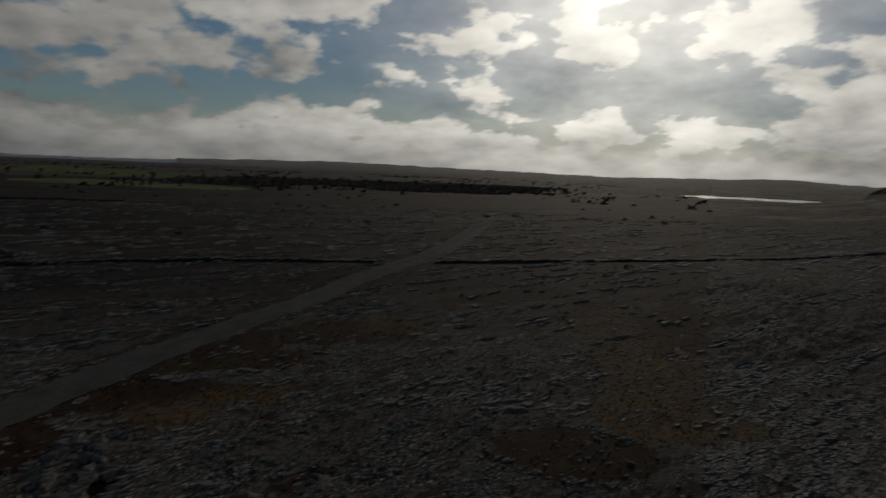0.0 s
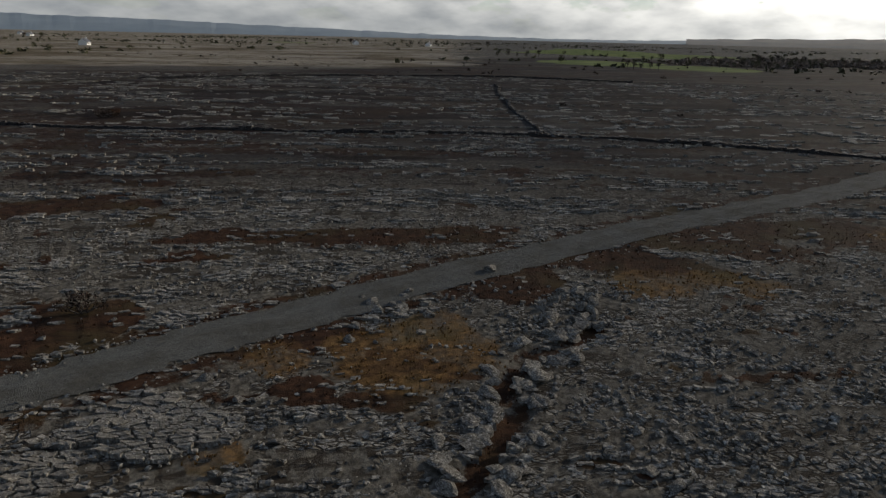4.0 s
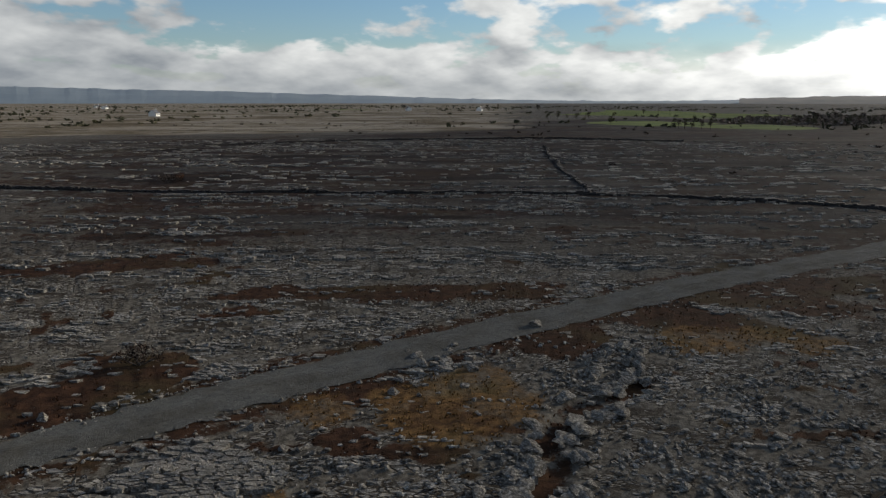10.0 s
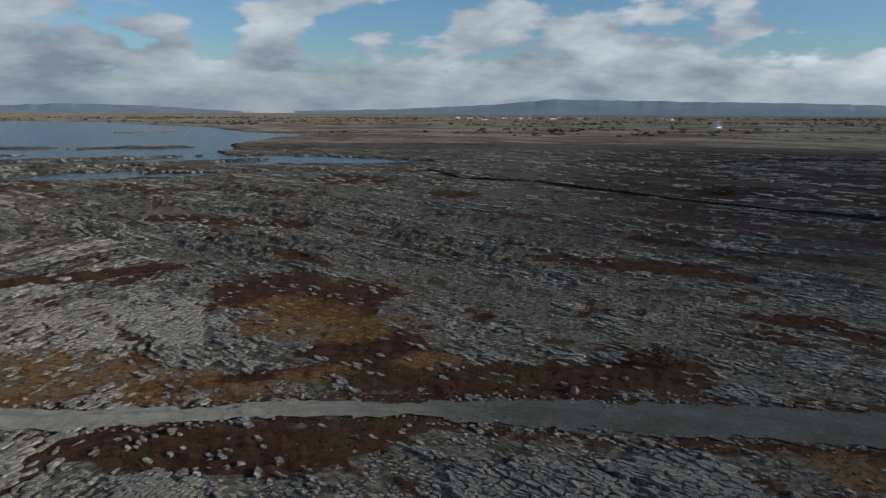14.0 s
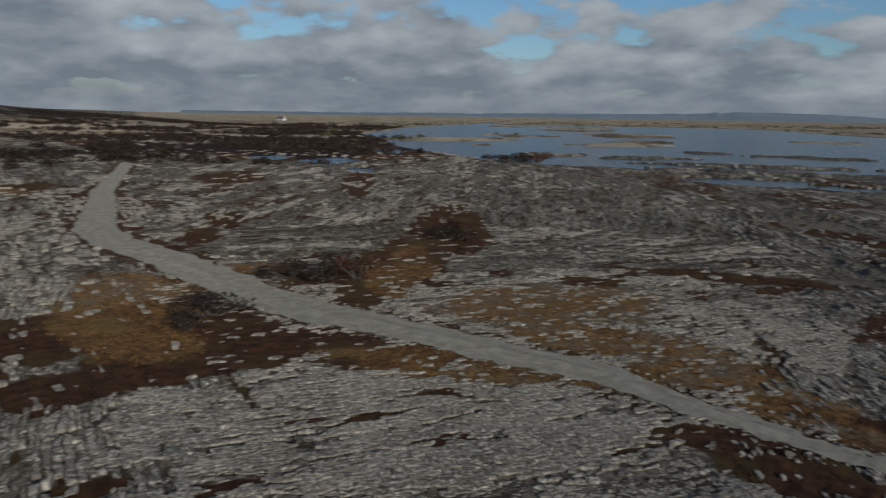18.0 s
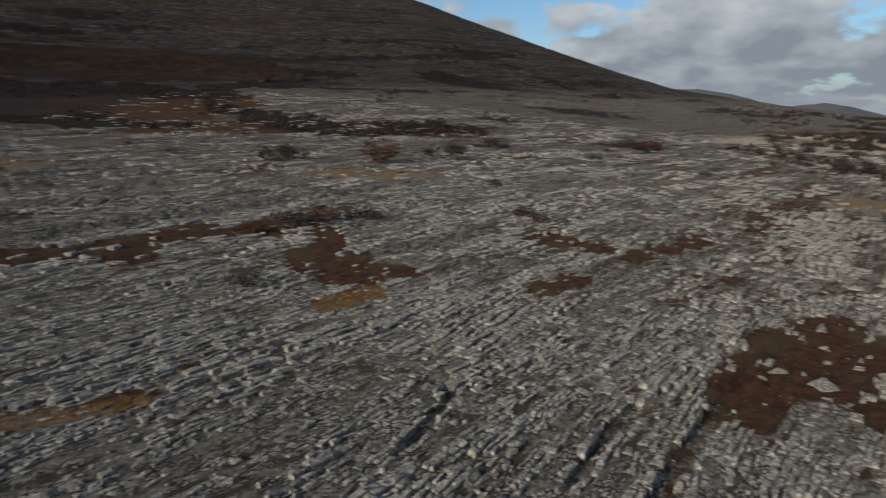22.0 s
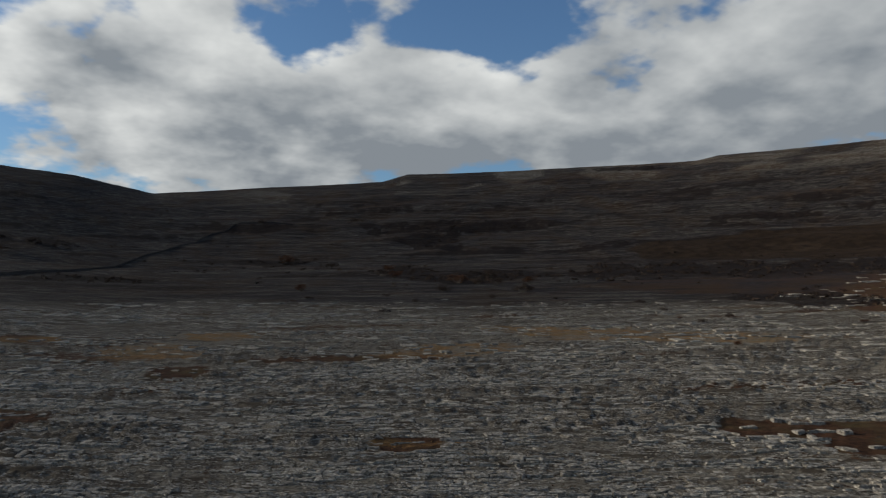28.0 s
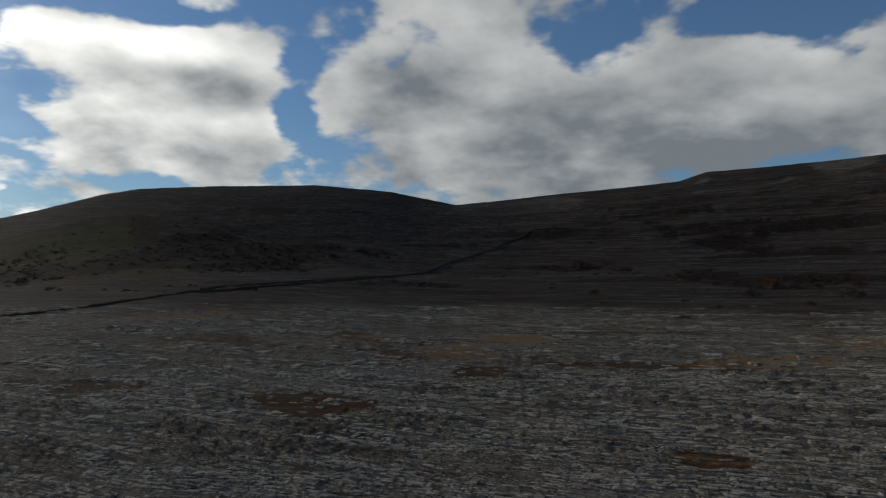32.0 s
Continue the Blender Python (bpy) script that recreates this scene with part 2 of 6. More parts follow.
def make_ground():
    m, t, b = material("limestone_and_heath")
    at = t.nodes.new("ShaderNodeTexCoord").outputs["Object"]
    one, two = t.nodes.new("ShaderNodeAttribute"), t.nodes.new("ShaderNodeAttribute")
    one.attribute_name, two.attribute_name = "cover", "cover_far"
    a, c = t.nodes.new("ShaderNodeSeparateColor"), t.nodes.new("ShaderNodeSeparateColor")
    t.links.new(one.outputs["Color"], a.inputs[0]), t.links.new(two.outputs["Color"], c.inputs[0])
    fine = grain(t, 3.0, 6.0, 0.65)
    broad = grain(t, 0.22, 4.0)
    # bare soil and short turf between the stones
    soil = blend(t, ramp(t, fine, 0.35, 0.7), (0.065, 0.057, 0.046), (0.205, 0.185, 0.15))
    # rock, broken by joints that run along the strike
    three = t.nodes.new("ShaderNodeAttribute")
    three.attribute_name = "strike"
    zone = t.nodes.new("ShaderNodeSeparateColor")
    t.links.new(three.outputs["Color"], zone.inputs[0])
    warp = t.nodes.new("ShaderNodeVectorMath")
    warp.operation = "MULTIPLY_ADD"
    t.links.new(grain(t, 0.25, 3.0, colour=True), warp.inputs[0])
    warp.inputs[1].default_value = (1.6, 1.6, 0.0)
    t.links.new(at, warp.inputs[2])
    axes = []
    for angle in (124, 60, -20):
        axis = t.nodes.new("ShaderNodeMapping")
        axis.vector_type = "TEXTURE"
        axis.inputs["Rotation"].default_value = (0, 0, radians(angle))
        t.links.new(warp.outputs[0], axis.inputs["Vector"])
        axes.append(axis.outputs[0])
    strike = blend(t, calc(t, "GREATER_THAN", zone.outputs[1], 0.5), axes[0], axes[1])
    strike = blend(t, calc(t, "GREATER_THAN", zone.outputs[2], 0.5), strike, axes[2])

    def stretched(along, across):
        n = t.nodes.new("ShaderNodeVectorMath")
        n.operation = "DIVIDE"
        t.links.new(strike, n.inputs[0])
        n.inputs[1].default_value = (along, across, 1.0)
        return n.outputs[0]

    cells = t.nodes.new("ShaderNodeTexVoronoi")
    cells.feature = "DISTANCE_TO_EDGE"
    t.links.new(stretched(0.42, 0.2), cells.inputs["Vector"])
    cells.inputs["Scale"].default_value = 1.0
    rows = grain(t, 1.0, 5.0, 0.62, at=stretched(3.2, 0.5))
    ledges = grain(t, 1.0, 5.0, 0.6, at=stretched(16.0, 2.0))
    bands = grain(t, 1.0, 5.0, 0.62, at=stretched(80.0, 9.0))
    joint = calc(t, "MULTIPLY", ramp(t, cells.outputs["Distance"], 0.02, 0.14), ramp(t, rows, 0.40, 0.50))
    joint = calc(t, "MULTIPLY", joint, ramp(t, ledges, 0.36, 0.50))
    tone = t.nodes.new("ShaderNodeTexVoronoi")
    t.links.new(stretched(0.42, 0.2), tone.inputs["Vector"])
    tone.inputs["Scale"].default_value = 1.0
    pick = t.nodes.new("ShaderNodeSeparateColor")
    t.links.new(tone.outputs["Color"], pick.inputs[0])
    rock = blend(t, joint, (0.05, 0.041, 0.031), limestone_colour(t, pick.outputs[0]))
    col = blend(t, ramp(t, calc(t, "ADD", a.outputs["Blue"], calc(t, "MULTIPLY", calc(t, "SUBTRACT", fine, 0.5), 0.7)), 0.35, 0.6), soil, rock)
    heath = blend(t, ramp(t, grain(t, 1.3, 6.0, 0.7), 0.3, 0.72), (0.022, 0.013, 0.009), (0.082, 0.042, 0.024))
    heath = blend(t, ramp(t, broad, 0.45, 0.7), heath, (0.06, 0.044, 0.022))
    grass = blend(t, ramp(t, grain(t, 2.4, 6.0, 0.7), 0.3, 0.75), (0.06, 0.034, 0.015), (0.26, 0.15, 0.058))
    grass = blend(t, ramp(t, broad, 0.5, 0.75), grass, (0.115, 0.083, 0.034))
    grass = blend(t, ramp(t, rows, 0.52, 0.62, 0, 0.4), grass, (0.05, 0.032, 0.018))
    heath = blend(t, ramp(t, rows, 0.52, 0.62, 0, 0.6), heath, (0.03, 0.019, 0.013))
    ragged = calc(t, "MULTIPLY", calc(t, "SUBTRACT", grain(t, 0.8, 8.0, 0.76), 0.5), 2.2)
    col = blend(t, ramp(t, calc(t, "ADD", a.outputs["Red"], ragged), 0.36, 0.56), col, heath)
    sparse = ramp(t, grain(t, 0.45, 6.0, 0.7), 0.34, 0.62, 0.3, 1.0)
    col = blend(t, calc(t, "MULTIPLY", sparse, ramp(t, calc(t, "ADD", a.outputs["Green"], ragged), 0.3, 0.85)), col, grass)
    # dark moorland, with the clouds' cast shade put into its near-black colour
    shaded_moor = blend(t, ramp(t, grain(t, 0.5, 7.0, 0.7), 0.3, 0.7), (0.009, 0.008, 0.009), (0.031, 0.028, 0.030))
    shaded_moor = blend(t, ramp(t, grain(t, 0.035, 5.0, 0.65), 0.45, 0.65), shaded_moor, (0.028, 0.019, 0.014))
    col = blend(t, calc(t, "MULTIPLY", calc(t, "MULTIPLY", one.outputs["Alpha"], ramp(t, bands, 0.32, 0.56, 0.5, 0.97)), ramp(t, ledges, 0.46, 0.62, 1.0, 0.7)), col, shaded_moor)
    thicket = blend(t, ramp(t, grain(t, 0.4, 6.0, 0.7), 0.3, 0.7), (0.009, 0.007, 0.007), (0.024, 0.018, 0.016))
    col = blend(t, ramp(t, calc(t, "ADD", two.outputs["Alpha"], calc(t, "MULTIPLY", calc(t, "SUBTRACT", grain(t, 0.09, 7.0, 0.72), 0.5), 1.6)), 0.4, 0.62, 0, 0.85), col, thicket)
    wide = calc(t, "MULTIPLY", calc(t, "SUBTRACT", grain(t, 0.03, 5.0, 0.7), 0.5), 0.8)
    plain = blend(t, ramp(t, grain(t, 0.016, 6.0, 0.68), 0.42, 0.6), (0.31, 0.27, 0.21), (0.14, 0.11, 0.07))
    plain = blend(t, ramp(t, bands, 0.52, 0.62, 0, 0.7), plain, (0.06, 0.043, 0.026))
    plain = blend(t, ramp(t, ledges, 0.54, 0.66, 0, 0.4), plain, (0.05, 0.037, 0.024))
    col = blend(t, ramp(t, calc(t, "ADD", c.outputs["Blue"], wide), 0.4, 0.6), col, plain)
    col = blend(t, ramp(t, calc(t, "ADD", c.outputs["Red"], wide), 0.35, 0.5), col, blend(t, ramp(t, broad, 0.3, 0.7), (0.020, 0.014, 0.010), (0.036, 0.025, 0.017)))
    col = blend(t, ramp(t, c.outputs["Green"], 0.45, 0.55), col, blend(t, ramp(t, grain(t, 0.05, 3.0), 0.3, 0.7), (0.09, 0.12, 0.035), (0.18, 0.205, 0.065)))
    col = blend(t, ramp(t, three.outputs["Alpha"], 0.4, 0.6), col, blend(t, ramp(t, grain(t, 0.06, 5.0), 0.3, 0.7), (0.026, 0.028, 0.012), (0.05, 0.05, 0.02)))
    put(t, b.inputs["Base Color"], col)
    b.inputs["Roughness"].default_value = 0.93
    b.inputs["Specular IOR Level"].default_value = 0.03
    b.inputs["Diffuse Roughness"].default_value = 0.6
    bare = ramp(t, a.outputs["Blue"], 0.3, 0.6)
    h = calc(t, "ADD", calc(t, "MULTIPLY", calc(t, "MULTIPLY", joint, bare), 1.0), calc(t, "MULTIPLY", grain(t, 6.0, 8.0, 0.75), 0.9))
    bump(t, b, h, 0.11, 1.0)
    return m


def make_gravel():
    m, t, b = material("track_gravel")
    peb = t.nodes.new("ShaderNodeTexVoronoi")
    put(t, peb.inputs["Vector"], t.nodes.new("ShaderNodeTexCoord").outputs["Object"])
    peb.inputs["Scale"].default_value = 24.0
    sep = t.nodes.new("ShaderNodeSeparateColor")
    t.links.new(peb.outputs["Color"], sep.inputs[0])
    col = blend(t, sep.outputs[0], (0.15, 0.142, 0.124), (0.32, 0.303, 0.264))
    col = blend(t, ramp(t, grain(t, 0.5, 5.0), 0.4, 0.7, 0, 0.6), col, (0.14, 0.12, 0.09))
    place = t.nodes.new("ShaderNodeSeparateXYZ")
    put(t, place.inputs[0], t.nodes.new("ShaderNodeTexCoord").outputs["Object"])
    # shade in the west and sun in the east, put into the gravel's colour
    lit_end = ramp(t, calc(t, "ADD", place.outputs[0], calc(t, "MULTIPLY", grain(t, 0.4, 4.0), 10.0)), -4.0, 8.0)
    sunlit_gravel = blend(t, ramp(t, grain(t, 1.4, 6.0, 0.7), 0.3, 0.7), (0.27, 0.25, 0.205), (0.44, 0.415, 0.35))
    col = blend(t, calc(t, "MULTIPLY", lit_end, 0.62), blend(t, 1.0, col, (0.50, 0.52, 0.54), "MULTIPLY"), sunlit_gravel)
    put(t, b.inputs["Base Color"], col)
    b.inputs["Roughness"].default_value = 0.92
    b.inputs["Specular IOR Level"].default_value = 0.03
    b.inputs["Diffuse Roughness"].default_value = 0.6
    bump(t, b, calc(t, "ADD", peb.outputs["Distance"], grain(t, 4.0, 5.0)), 0.04, 1.0)
    return m


def make_plant(name, low, high, scale=1.5):
    m, t, b = material(name)
    g = t.nodes.new("ShaderNodeNewGeometry")
    f = calc(t, "MULTIPLY", calc(t, "ADD", g.outputs["Random Per Island"], grain(t, scale, 4.0)), 0.5)
    put(t, b.inputs["Base Color"], blend(t, ramp(t, f, 0.2, 0.8), low, high))
    b.inputs["Roughness"].default_value = 0.9
    b.inputs["Specular IOR Level"].default_value = 0.05
    return m


def make_plain(name, low, high, scale, rough, depth=0.0):
    m, t, b = material(name)
    n = grain(t, scale, 6.0, 0.65)
    put(t, b.inputs["Base Color"], blend(t, ramp(t, n, 0.3, 0.7), low, high))
    b.inputs["Roughness"].default_value = rough
    if depth:
        bump(t, b, n, depth)
    return m


def make_water():
    m, t, b = material("lake_water")
    b.inputs["Base Color"].default_value = (0.012, 0.024, 0.038, 1)
    b.inputs["Roughness"].default_value, b.inputs["IOR"].default_value = 0.22, 1.33
    at = t.nodes.new("ShaderNodeMapping")
    at.inputs["Scale"].default_value = (0.4, 1.0, 1.0)
    t.links.new(t.nodes.new("ShaderNodeTexCoord").outputs["Object"], at.inputs["Vector"])
    bump(t, b, grain(t, 0.7, 4.0, at=at.outputs[0]), 0.35, 0.9)
    return m


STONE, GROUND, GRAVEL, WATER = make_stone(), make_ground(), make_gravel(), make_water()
HEATH = make_plant("heath_sprigs", (0.028, 0.016, 0.011), (0.095, 0.047, 0.026))
STRAW = make_plant("withered_grass", (0.075, 0.043, 0.017), (0.25, 0.15, 0.058))
SCRUB = make_plant("bare_scrub_twigs", (0.018, 0.014, 0.012), (0.052, 0.038, 0.03))
WOOD = make_plant("bare_winter_wood", (0.11, 0.09, 0.07), (0.23, 0.185, 0.15))
LEAF = make_plant("dark_foliage", (0.034, 0.036, 0.02), (0.10, 0.095, 0.055))
BARK = make_plain("bark", (0.04, 0.033, 0.027), (0.09, 0.078, 0.065), 6.0, 0.9, 0.03)
RENDER = make_plain("white_house_render", (0.66, 0.66, 0.63), (0.8, 0.8, 0.77), 1.5, 0.85)
SLATE = make_plain("roof_slate", (0.05, 0.053, 0.06), (0.10, 0.10, 0.11), 3.0, 0.7)
PANE = make_plain("dark_window_pane", (0.02, 0.025, 0.03), (0.04, 0.045, 0.05), 2.0, 0.1)
# aerial haze is put into the far blue hills' base colour
FAR_BLUE = make_plain("distant_hazed_hill", (0.15, 0.195, 0.235), (0.19, 0.235, 0.27), 0.004, 1.0)
FAR_DARK = make_plain("distant_moor_hill", (0.06, 0.068, 0.078), (0.10, 0.098, 0.092), 0.008, 1.0)


# ---- lie of the land ----
EYE = 12.0
# the hill's skyline as seen from the middle of the place: bearing, rise in degrees
HILL_AZ = [238, 254, 261, 269, 273, 277, 281, 285.4, 288.3, 290.2, 293.6, 303.2, 303.9, 309.7, 320.3, 322, 330, 345.2, 347.2, 357, 365, 370.5, 376.7, 384.2, 390, 392.6, 396.5, 399, 404, 410]
HILL_EL = [-0.96, 0.35, 1.2, 2.48, 3.68, 5.0, 6.35, 7.8, 8.84, 9.33, 10.04, 10.73, 10.5, 10.61, 10.5, 10.2, 10.2, 9.8, 9.2, 8.5, 7.7, 8.75, 9.15, 8.75, 8.2, 7.55, 6.2, 5.4, 3.0, -0.96]
# the same without the small steps, for the slope below the crest
SLOPE_AZ = [238, 254, 261, 269, 273, 277, 281, 285.4, 290, 296, 303, 312, 322, 332, 342, 350, 357, 365, 370.5, 376.7, 384.2, 390, 396.5, 399, 404, 410]
SLOPE_EL = [-0.96, 0.35, 1.2, 2.48, 3.68, 5.0, 6.35, 7.8, 9.2, 10.2, 10.55, 10.5, 10.3, 10.1, 9.7, 9.1, 8.5, 7.75, 8.75, 9.15, 8.75, 8.2, 6.2, 5.4, 3.0, -0.96]
RISE_R = [0, 45, 70, 100, 150, 200, 250, 330, 430, 520, 600, 660, 720, 800, 1000, 5200]
RISE_Z = [0, 0.0, 0.5, 1.6, 5.0, 8.6, 12.6, 20.5, 33, 60, 95, 120, 141, 147, 150, 150]
RIDGE_R, RIDGE_Z = 720.0, 141.0
# the gravel track's middle line, in metres
TRACK_X = [-215, -150, -121, -102, -89.3, -78, -67, -56, -45.1, -35.8, -28.2, -22, -16.9, -12.6, -9.4, -6, 0.6, 4.8, 8.8, 14.2, 20.4, 24.1, 27.8, 31.7, 37.1, 44.5, 53.2, 62.2, 72, 86.4, 102.8, 120.8, 143.4, 170]
TRACK_Y = [50, 31, 21.5, 14.3, 8, 2.4, -1.9, -7.1, -12.2, -16, -18.8, -20.9, -22.6, -23.8, -25, -25.9, -27.4, -27.6, -28, -28.9, -28.1, -27.8, -27.4, -26.6, -26.8, -27.7, -28.6, -28.8, -31.2, -38.4, -46.2, -56.6, -69.2, -84]


def hash2(ix, iy, seed):
    h = (ix * 374761393 + iy * 668265263 + seed * 974711) & 0xFFFFFFFF
    h = ((h ^ (h >> 13)) * 1274126177) & 0xFFFFFFFF
    return ((h ^ (h >> 16)) & 0xFFFFFF) / 16777215.0


def vnoise(x, y, seed=0):
    """Smooth value noise, 0 to 1, of arrays."""
    fx, fy = np.floor(x), np.floor(y)
    ix, iy = fx.astype(np.int64), fy.astype(np.int64)
    u, v = x - fx, y - fy
    u, v = u * u * (3 - 2 * u), v * v * (3 - 2 * v)
    a, b = hash2(ix, iy, seed), hash2(ix + 1, iy, seed)
    c, d = hash2(ix, iy + 1, seed), hash2(ix + 1, iy + 1, seed)
    return (a * (1 - u) + b * u) * (1 - v) + (c * (1 - u) + d * u) * v


def fbm(x, y, octaves=4, seed=0):
    total, amp = 0.0, 0.5
    for n in range(octaves):
        total = total + amp * vnoise(x * 2 ** n + 17.3 * n, y * 2 ** n - 9.1 * n, seed + n)
        amp *= 0.5
    return total / (1 - 0.5 ** octaves)


def smooth(a, b, x):
    t = np.clip((x - a) / (b - a), 0, 1)
    return t * t * (3 - 2 * t)


def bearing(x, y):
    az = np.degrees(np.arctan2(-x, y)) % 360
    return np.where(az < 60, az + 360, az)


def shade_foot(az):
    """How high on the hill the bare rock gives way to dark moorland in painted cloud shade."""
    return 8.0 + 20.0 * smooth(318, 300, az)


def land(x, y):
    """Height of the bare land, without rocks, at points of the plan."""
    x, y = np.asarray(x, float), np.asarray(y, float)
    r, az = np.hypot(x, y), bearing(x, y)
    el = sum(np.interp(az + d, SLOPE_AZ, SLOPE_EL, left=-0.96, right=-0.96) for d in (-4.0, -2.0, 0.0, 2.0, 4.0)) / 5
    el = el + smooth(640, 712, r) * (np.interp(az, HILL_AZ, HILL_EL, left=-0.96, right=-0.96) - el)
    share = np.maximum((EYE + RIDGE_R * np.tan(np.radians(el))) / RIDGE_Z, 0)
    z = np.interp(r, RISE_R, RISE_Z) * share
    # limestone terraces on the upper slope
    step = 15.0 + 0 * z
    q = (z + 30.0 * (fbm(x / 110, y / 110, 4, 5) - 0.5)) / step
    tread = (np.floor(q) + smooth(0.35, 1.0, q - np.floor(q))) * step
    z = z + smooth(22, 45, z) * smooth(705, 640, r) * (0.03 + 0.5 * smooth(368, 356, az)) * (tread - q * step)
    z = z + (fbm(x / 14, y / 14, 3, 11) - 0.5) * 0.30 * smooth(2, 40, r) + (fbm(x / 60, y / 60, 2, 3) - 0.5) * 0.35 * smooth(20, 120, r)
    return z

# ---- what covers the ground ----
SPOTS = {"heath": [], "grass": [], "field": [], "pasture": [], "island": [], "pond": [], "thicket": [], "olive": []}


def spot(kind, x, y, half_long, half_wide, heading):
    """A patch of one kind of cover: middle, half lengths in metres and the heading of the first, in degrees."""
    grow = {"island": (1.0, 0.5), "grass": (1.25, 1.2), "pond": (1.25, 1.25)}.get(kind, (1.0, 1.0))
    SPOTS[kind].append((x, y, half_long * grow[0], half_wide * grow[1], radians(heading)))


spot("grass", -21.5, -14.6, 2.7, 3.0, -146)
spot("grass", -23.8, -14.5, 2.1, 1.5, -148)
spot("grass", -18.4, -18.6, 1.4, 1.2, -136)
spot("grass", -38.3, -4.7, 1.7, 2.6, -171)
spot("grass", -35.8, -7.8, 2.1, 2.5, -166)
spot("grass", -12.3, -15.3, 0.7, 1.0, -131)
spot("heath", -32.3, -14.4, 2.1, 2.7, -155)
spot("heath", -17.1, -15.9, 1.1, 1.3, -138)
spot("heath", -32.9, -28.7, 1.4, 11.8, -139)
spot("heath", -29.1, -49.4, 1.2, 5.7, -122)
spot("heath", -65.1, -96.8, 8.3, 5.7, -124)
spot("heath", -59.8, -27.8, 1.9, 2.2, -155)
spot("heath", -107.0, -13.4, 5.7, 10.6, -172)
spot("heath", -39.7, -13.0, 1.9, 2.1, -161)
spot("heath", -1.4, -44.6, 5.5, 5.6, -93)
spot("grass", -1.8, -38.4, 2.8, 4.9, -94)
spot("heath", -3.1, -33.9, 2.4, 4.7, -97)
spot("grass", -0.6, -31.3, 1.2, 1.6, -93)
spot("heath", -0.4, -24.4, 1.2, 2.4, -94)
spot("heath", -3.5, -25.1, 0.8, 1.6, -100)
spot("grass", -22.7, -13.9, 1.7, 2.1, -146)
spot("heath", -20.8, -17.7, 1.6, 2.4, -138)
spot("heath", -20.0, -14.1, 1.3, 2.7, -143)
spot("heath", -30.0, -14.2, 1.8, 2.3, -153)
spot("grass", -0.1, -40.9, 3.2, 3.4, -91)
spot("heath", 2.3, -46.8, 4.3, 4.3, -88)
spot("heath", -4.6, -36.0, 2.4, 2.5, -98)
spot("grass", -6.0, -31.9, 1.4, 1.7, -101)
spot("heath", 3.7, -31.3, 1.0, 6.9, -85)
spot("heath", -4.0, -26.6, 1.6, 1.0, -99)
spot("heath", 1.0, -23.6, 1.7, 3.9, -89)
spot("heath", 5.4, -25.9, 1.4, 3.6, -80)
spot("heath", 4.4, -28.2, 0.4, 0.4, -83)
spot("heath", -22.8, -100.2, 5.0, 5.1, -103)
spot("heath", -8.4, -126.9, 11.0, 9.3, -94)
spot("heath", 28.5, -141.8, 10.4, 9.4, -79)
spot("grass", 22.6, -37.3, 5.3, 6.9, -59)
spot("grass", 15.9, -33.7, 2.2, 5.4, -65)
spot("grass", 10.1, -31.8, 1.8, 3.7, -72)
spot("grass", 6.1, -31.0, 2.1, 2.8, -78)
spot("grass", 3.0, -29.9, 1.2, 1.6, -83)
spot("grass", 1.0, -42.4, 3.8, 2.9, -88)
spot("heath", -3.1, -44.2, 6.5, 3.3, -93)
spot("heath", -2.9, -34.5, 3.8, 3.6, -93)
spot("heath", 1.3, -50.2, 2.6, 3.8, -88)
spot("heath", 15.3, -54.4, 2.1, 9.4, -74)
spot("heath", -5.8, -29.9, 2.2, 5.9, -99)
spot("heath", 4.1, -24.7, 2.0, 3.6, -80)
spot("heath", -0.9, -24.5, 1.4, 3.8, -90)
spot("grass", 16.6, -26.7, 1.6, 5.5, -59)
spot("heath", 22.4, -24.9, 1.8, 3.5, -49)
spot("heath", 23.8, -23.5, 1.0, 1.7, -46)
spot("heath", 35.0, -19.0, 7.5, 6.9, -30)
spot("heath", 30.6, -14.5, 3.2, 3.5, -27)
spot("heath", 29.5, -21.1, 4.5, 2.1, -37)
spot("grass", 21.5, -24.8, 2.1, 3.7, -49)
spot("heath", 26.3, -23.4, 2.2, 3.0, -42)
spot("grass", 21.8, -37.5, 4.4, 5.4, -59)
spot("grass", 14.6, -33.8, 1.6, 5.4, -66)
spot("grass", 10.1, -32.8, 2.5, 3.2, -72)
spot("grass", 5.9, -30.9, 1.7, 2.2, -78)
spot("grass", 14.4, -28.2, 1.1, 3.6, -62)
spot("heath", 91.5, -86.8, 25.9, 3.0, -44)
spot("heath", 111.0, -73.7, 12.6, 7.6, -34)
spot("grass", 44.3, -32.6, 1.8, 6.0, -37)
spot("heath", 23.6, -45.5, 1.9, 2.6, -62)
spot("heath", 7.1, -25.6, 1.6, 3.1, -73)
spot("heath", 2.9, -24.6, 1.3, 3.4, -81)
spot("grass", 42.5, -19.9, 8.2, 4.3, -24)
spot("heath", 31.0, -18.6, 4.2, 5.8, -30)
spot("heath", 30.6, -11.5, 2.8, 3.4, -20)
spot("heath", 39.7, -14.0, 5.2, 3.9, -19)
spot("grass", 34.1, -16.8, 3.2, 3.6, -25)
spot("heath", 21.7, -8.3, 0.8, 1.9, -20)
spot("heath", 22.9, -23.4, 1.7, 3.4, -43)
spot("grass", 25.0, -22.6, 0.9, 1.7, -40)
spot("grass", 112.3, -32.0, 6.9, 6.7, -16)
spot("heath", 115.6, -40.2, 6.0, 6.0, -19)
spot("heath", 64.9, 36.0, 5.1, 6.7, 29)
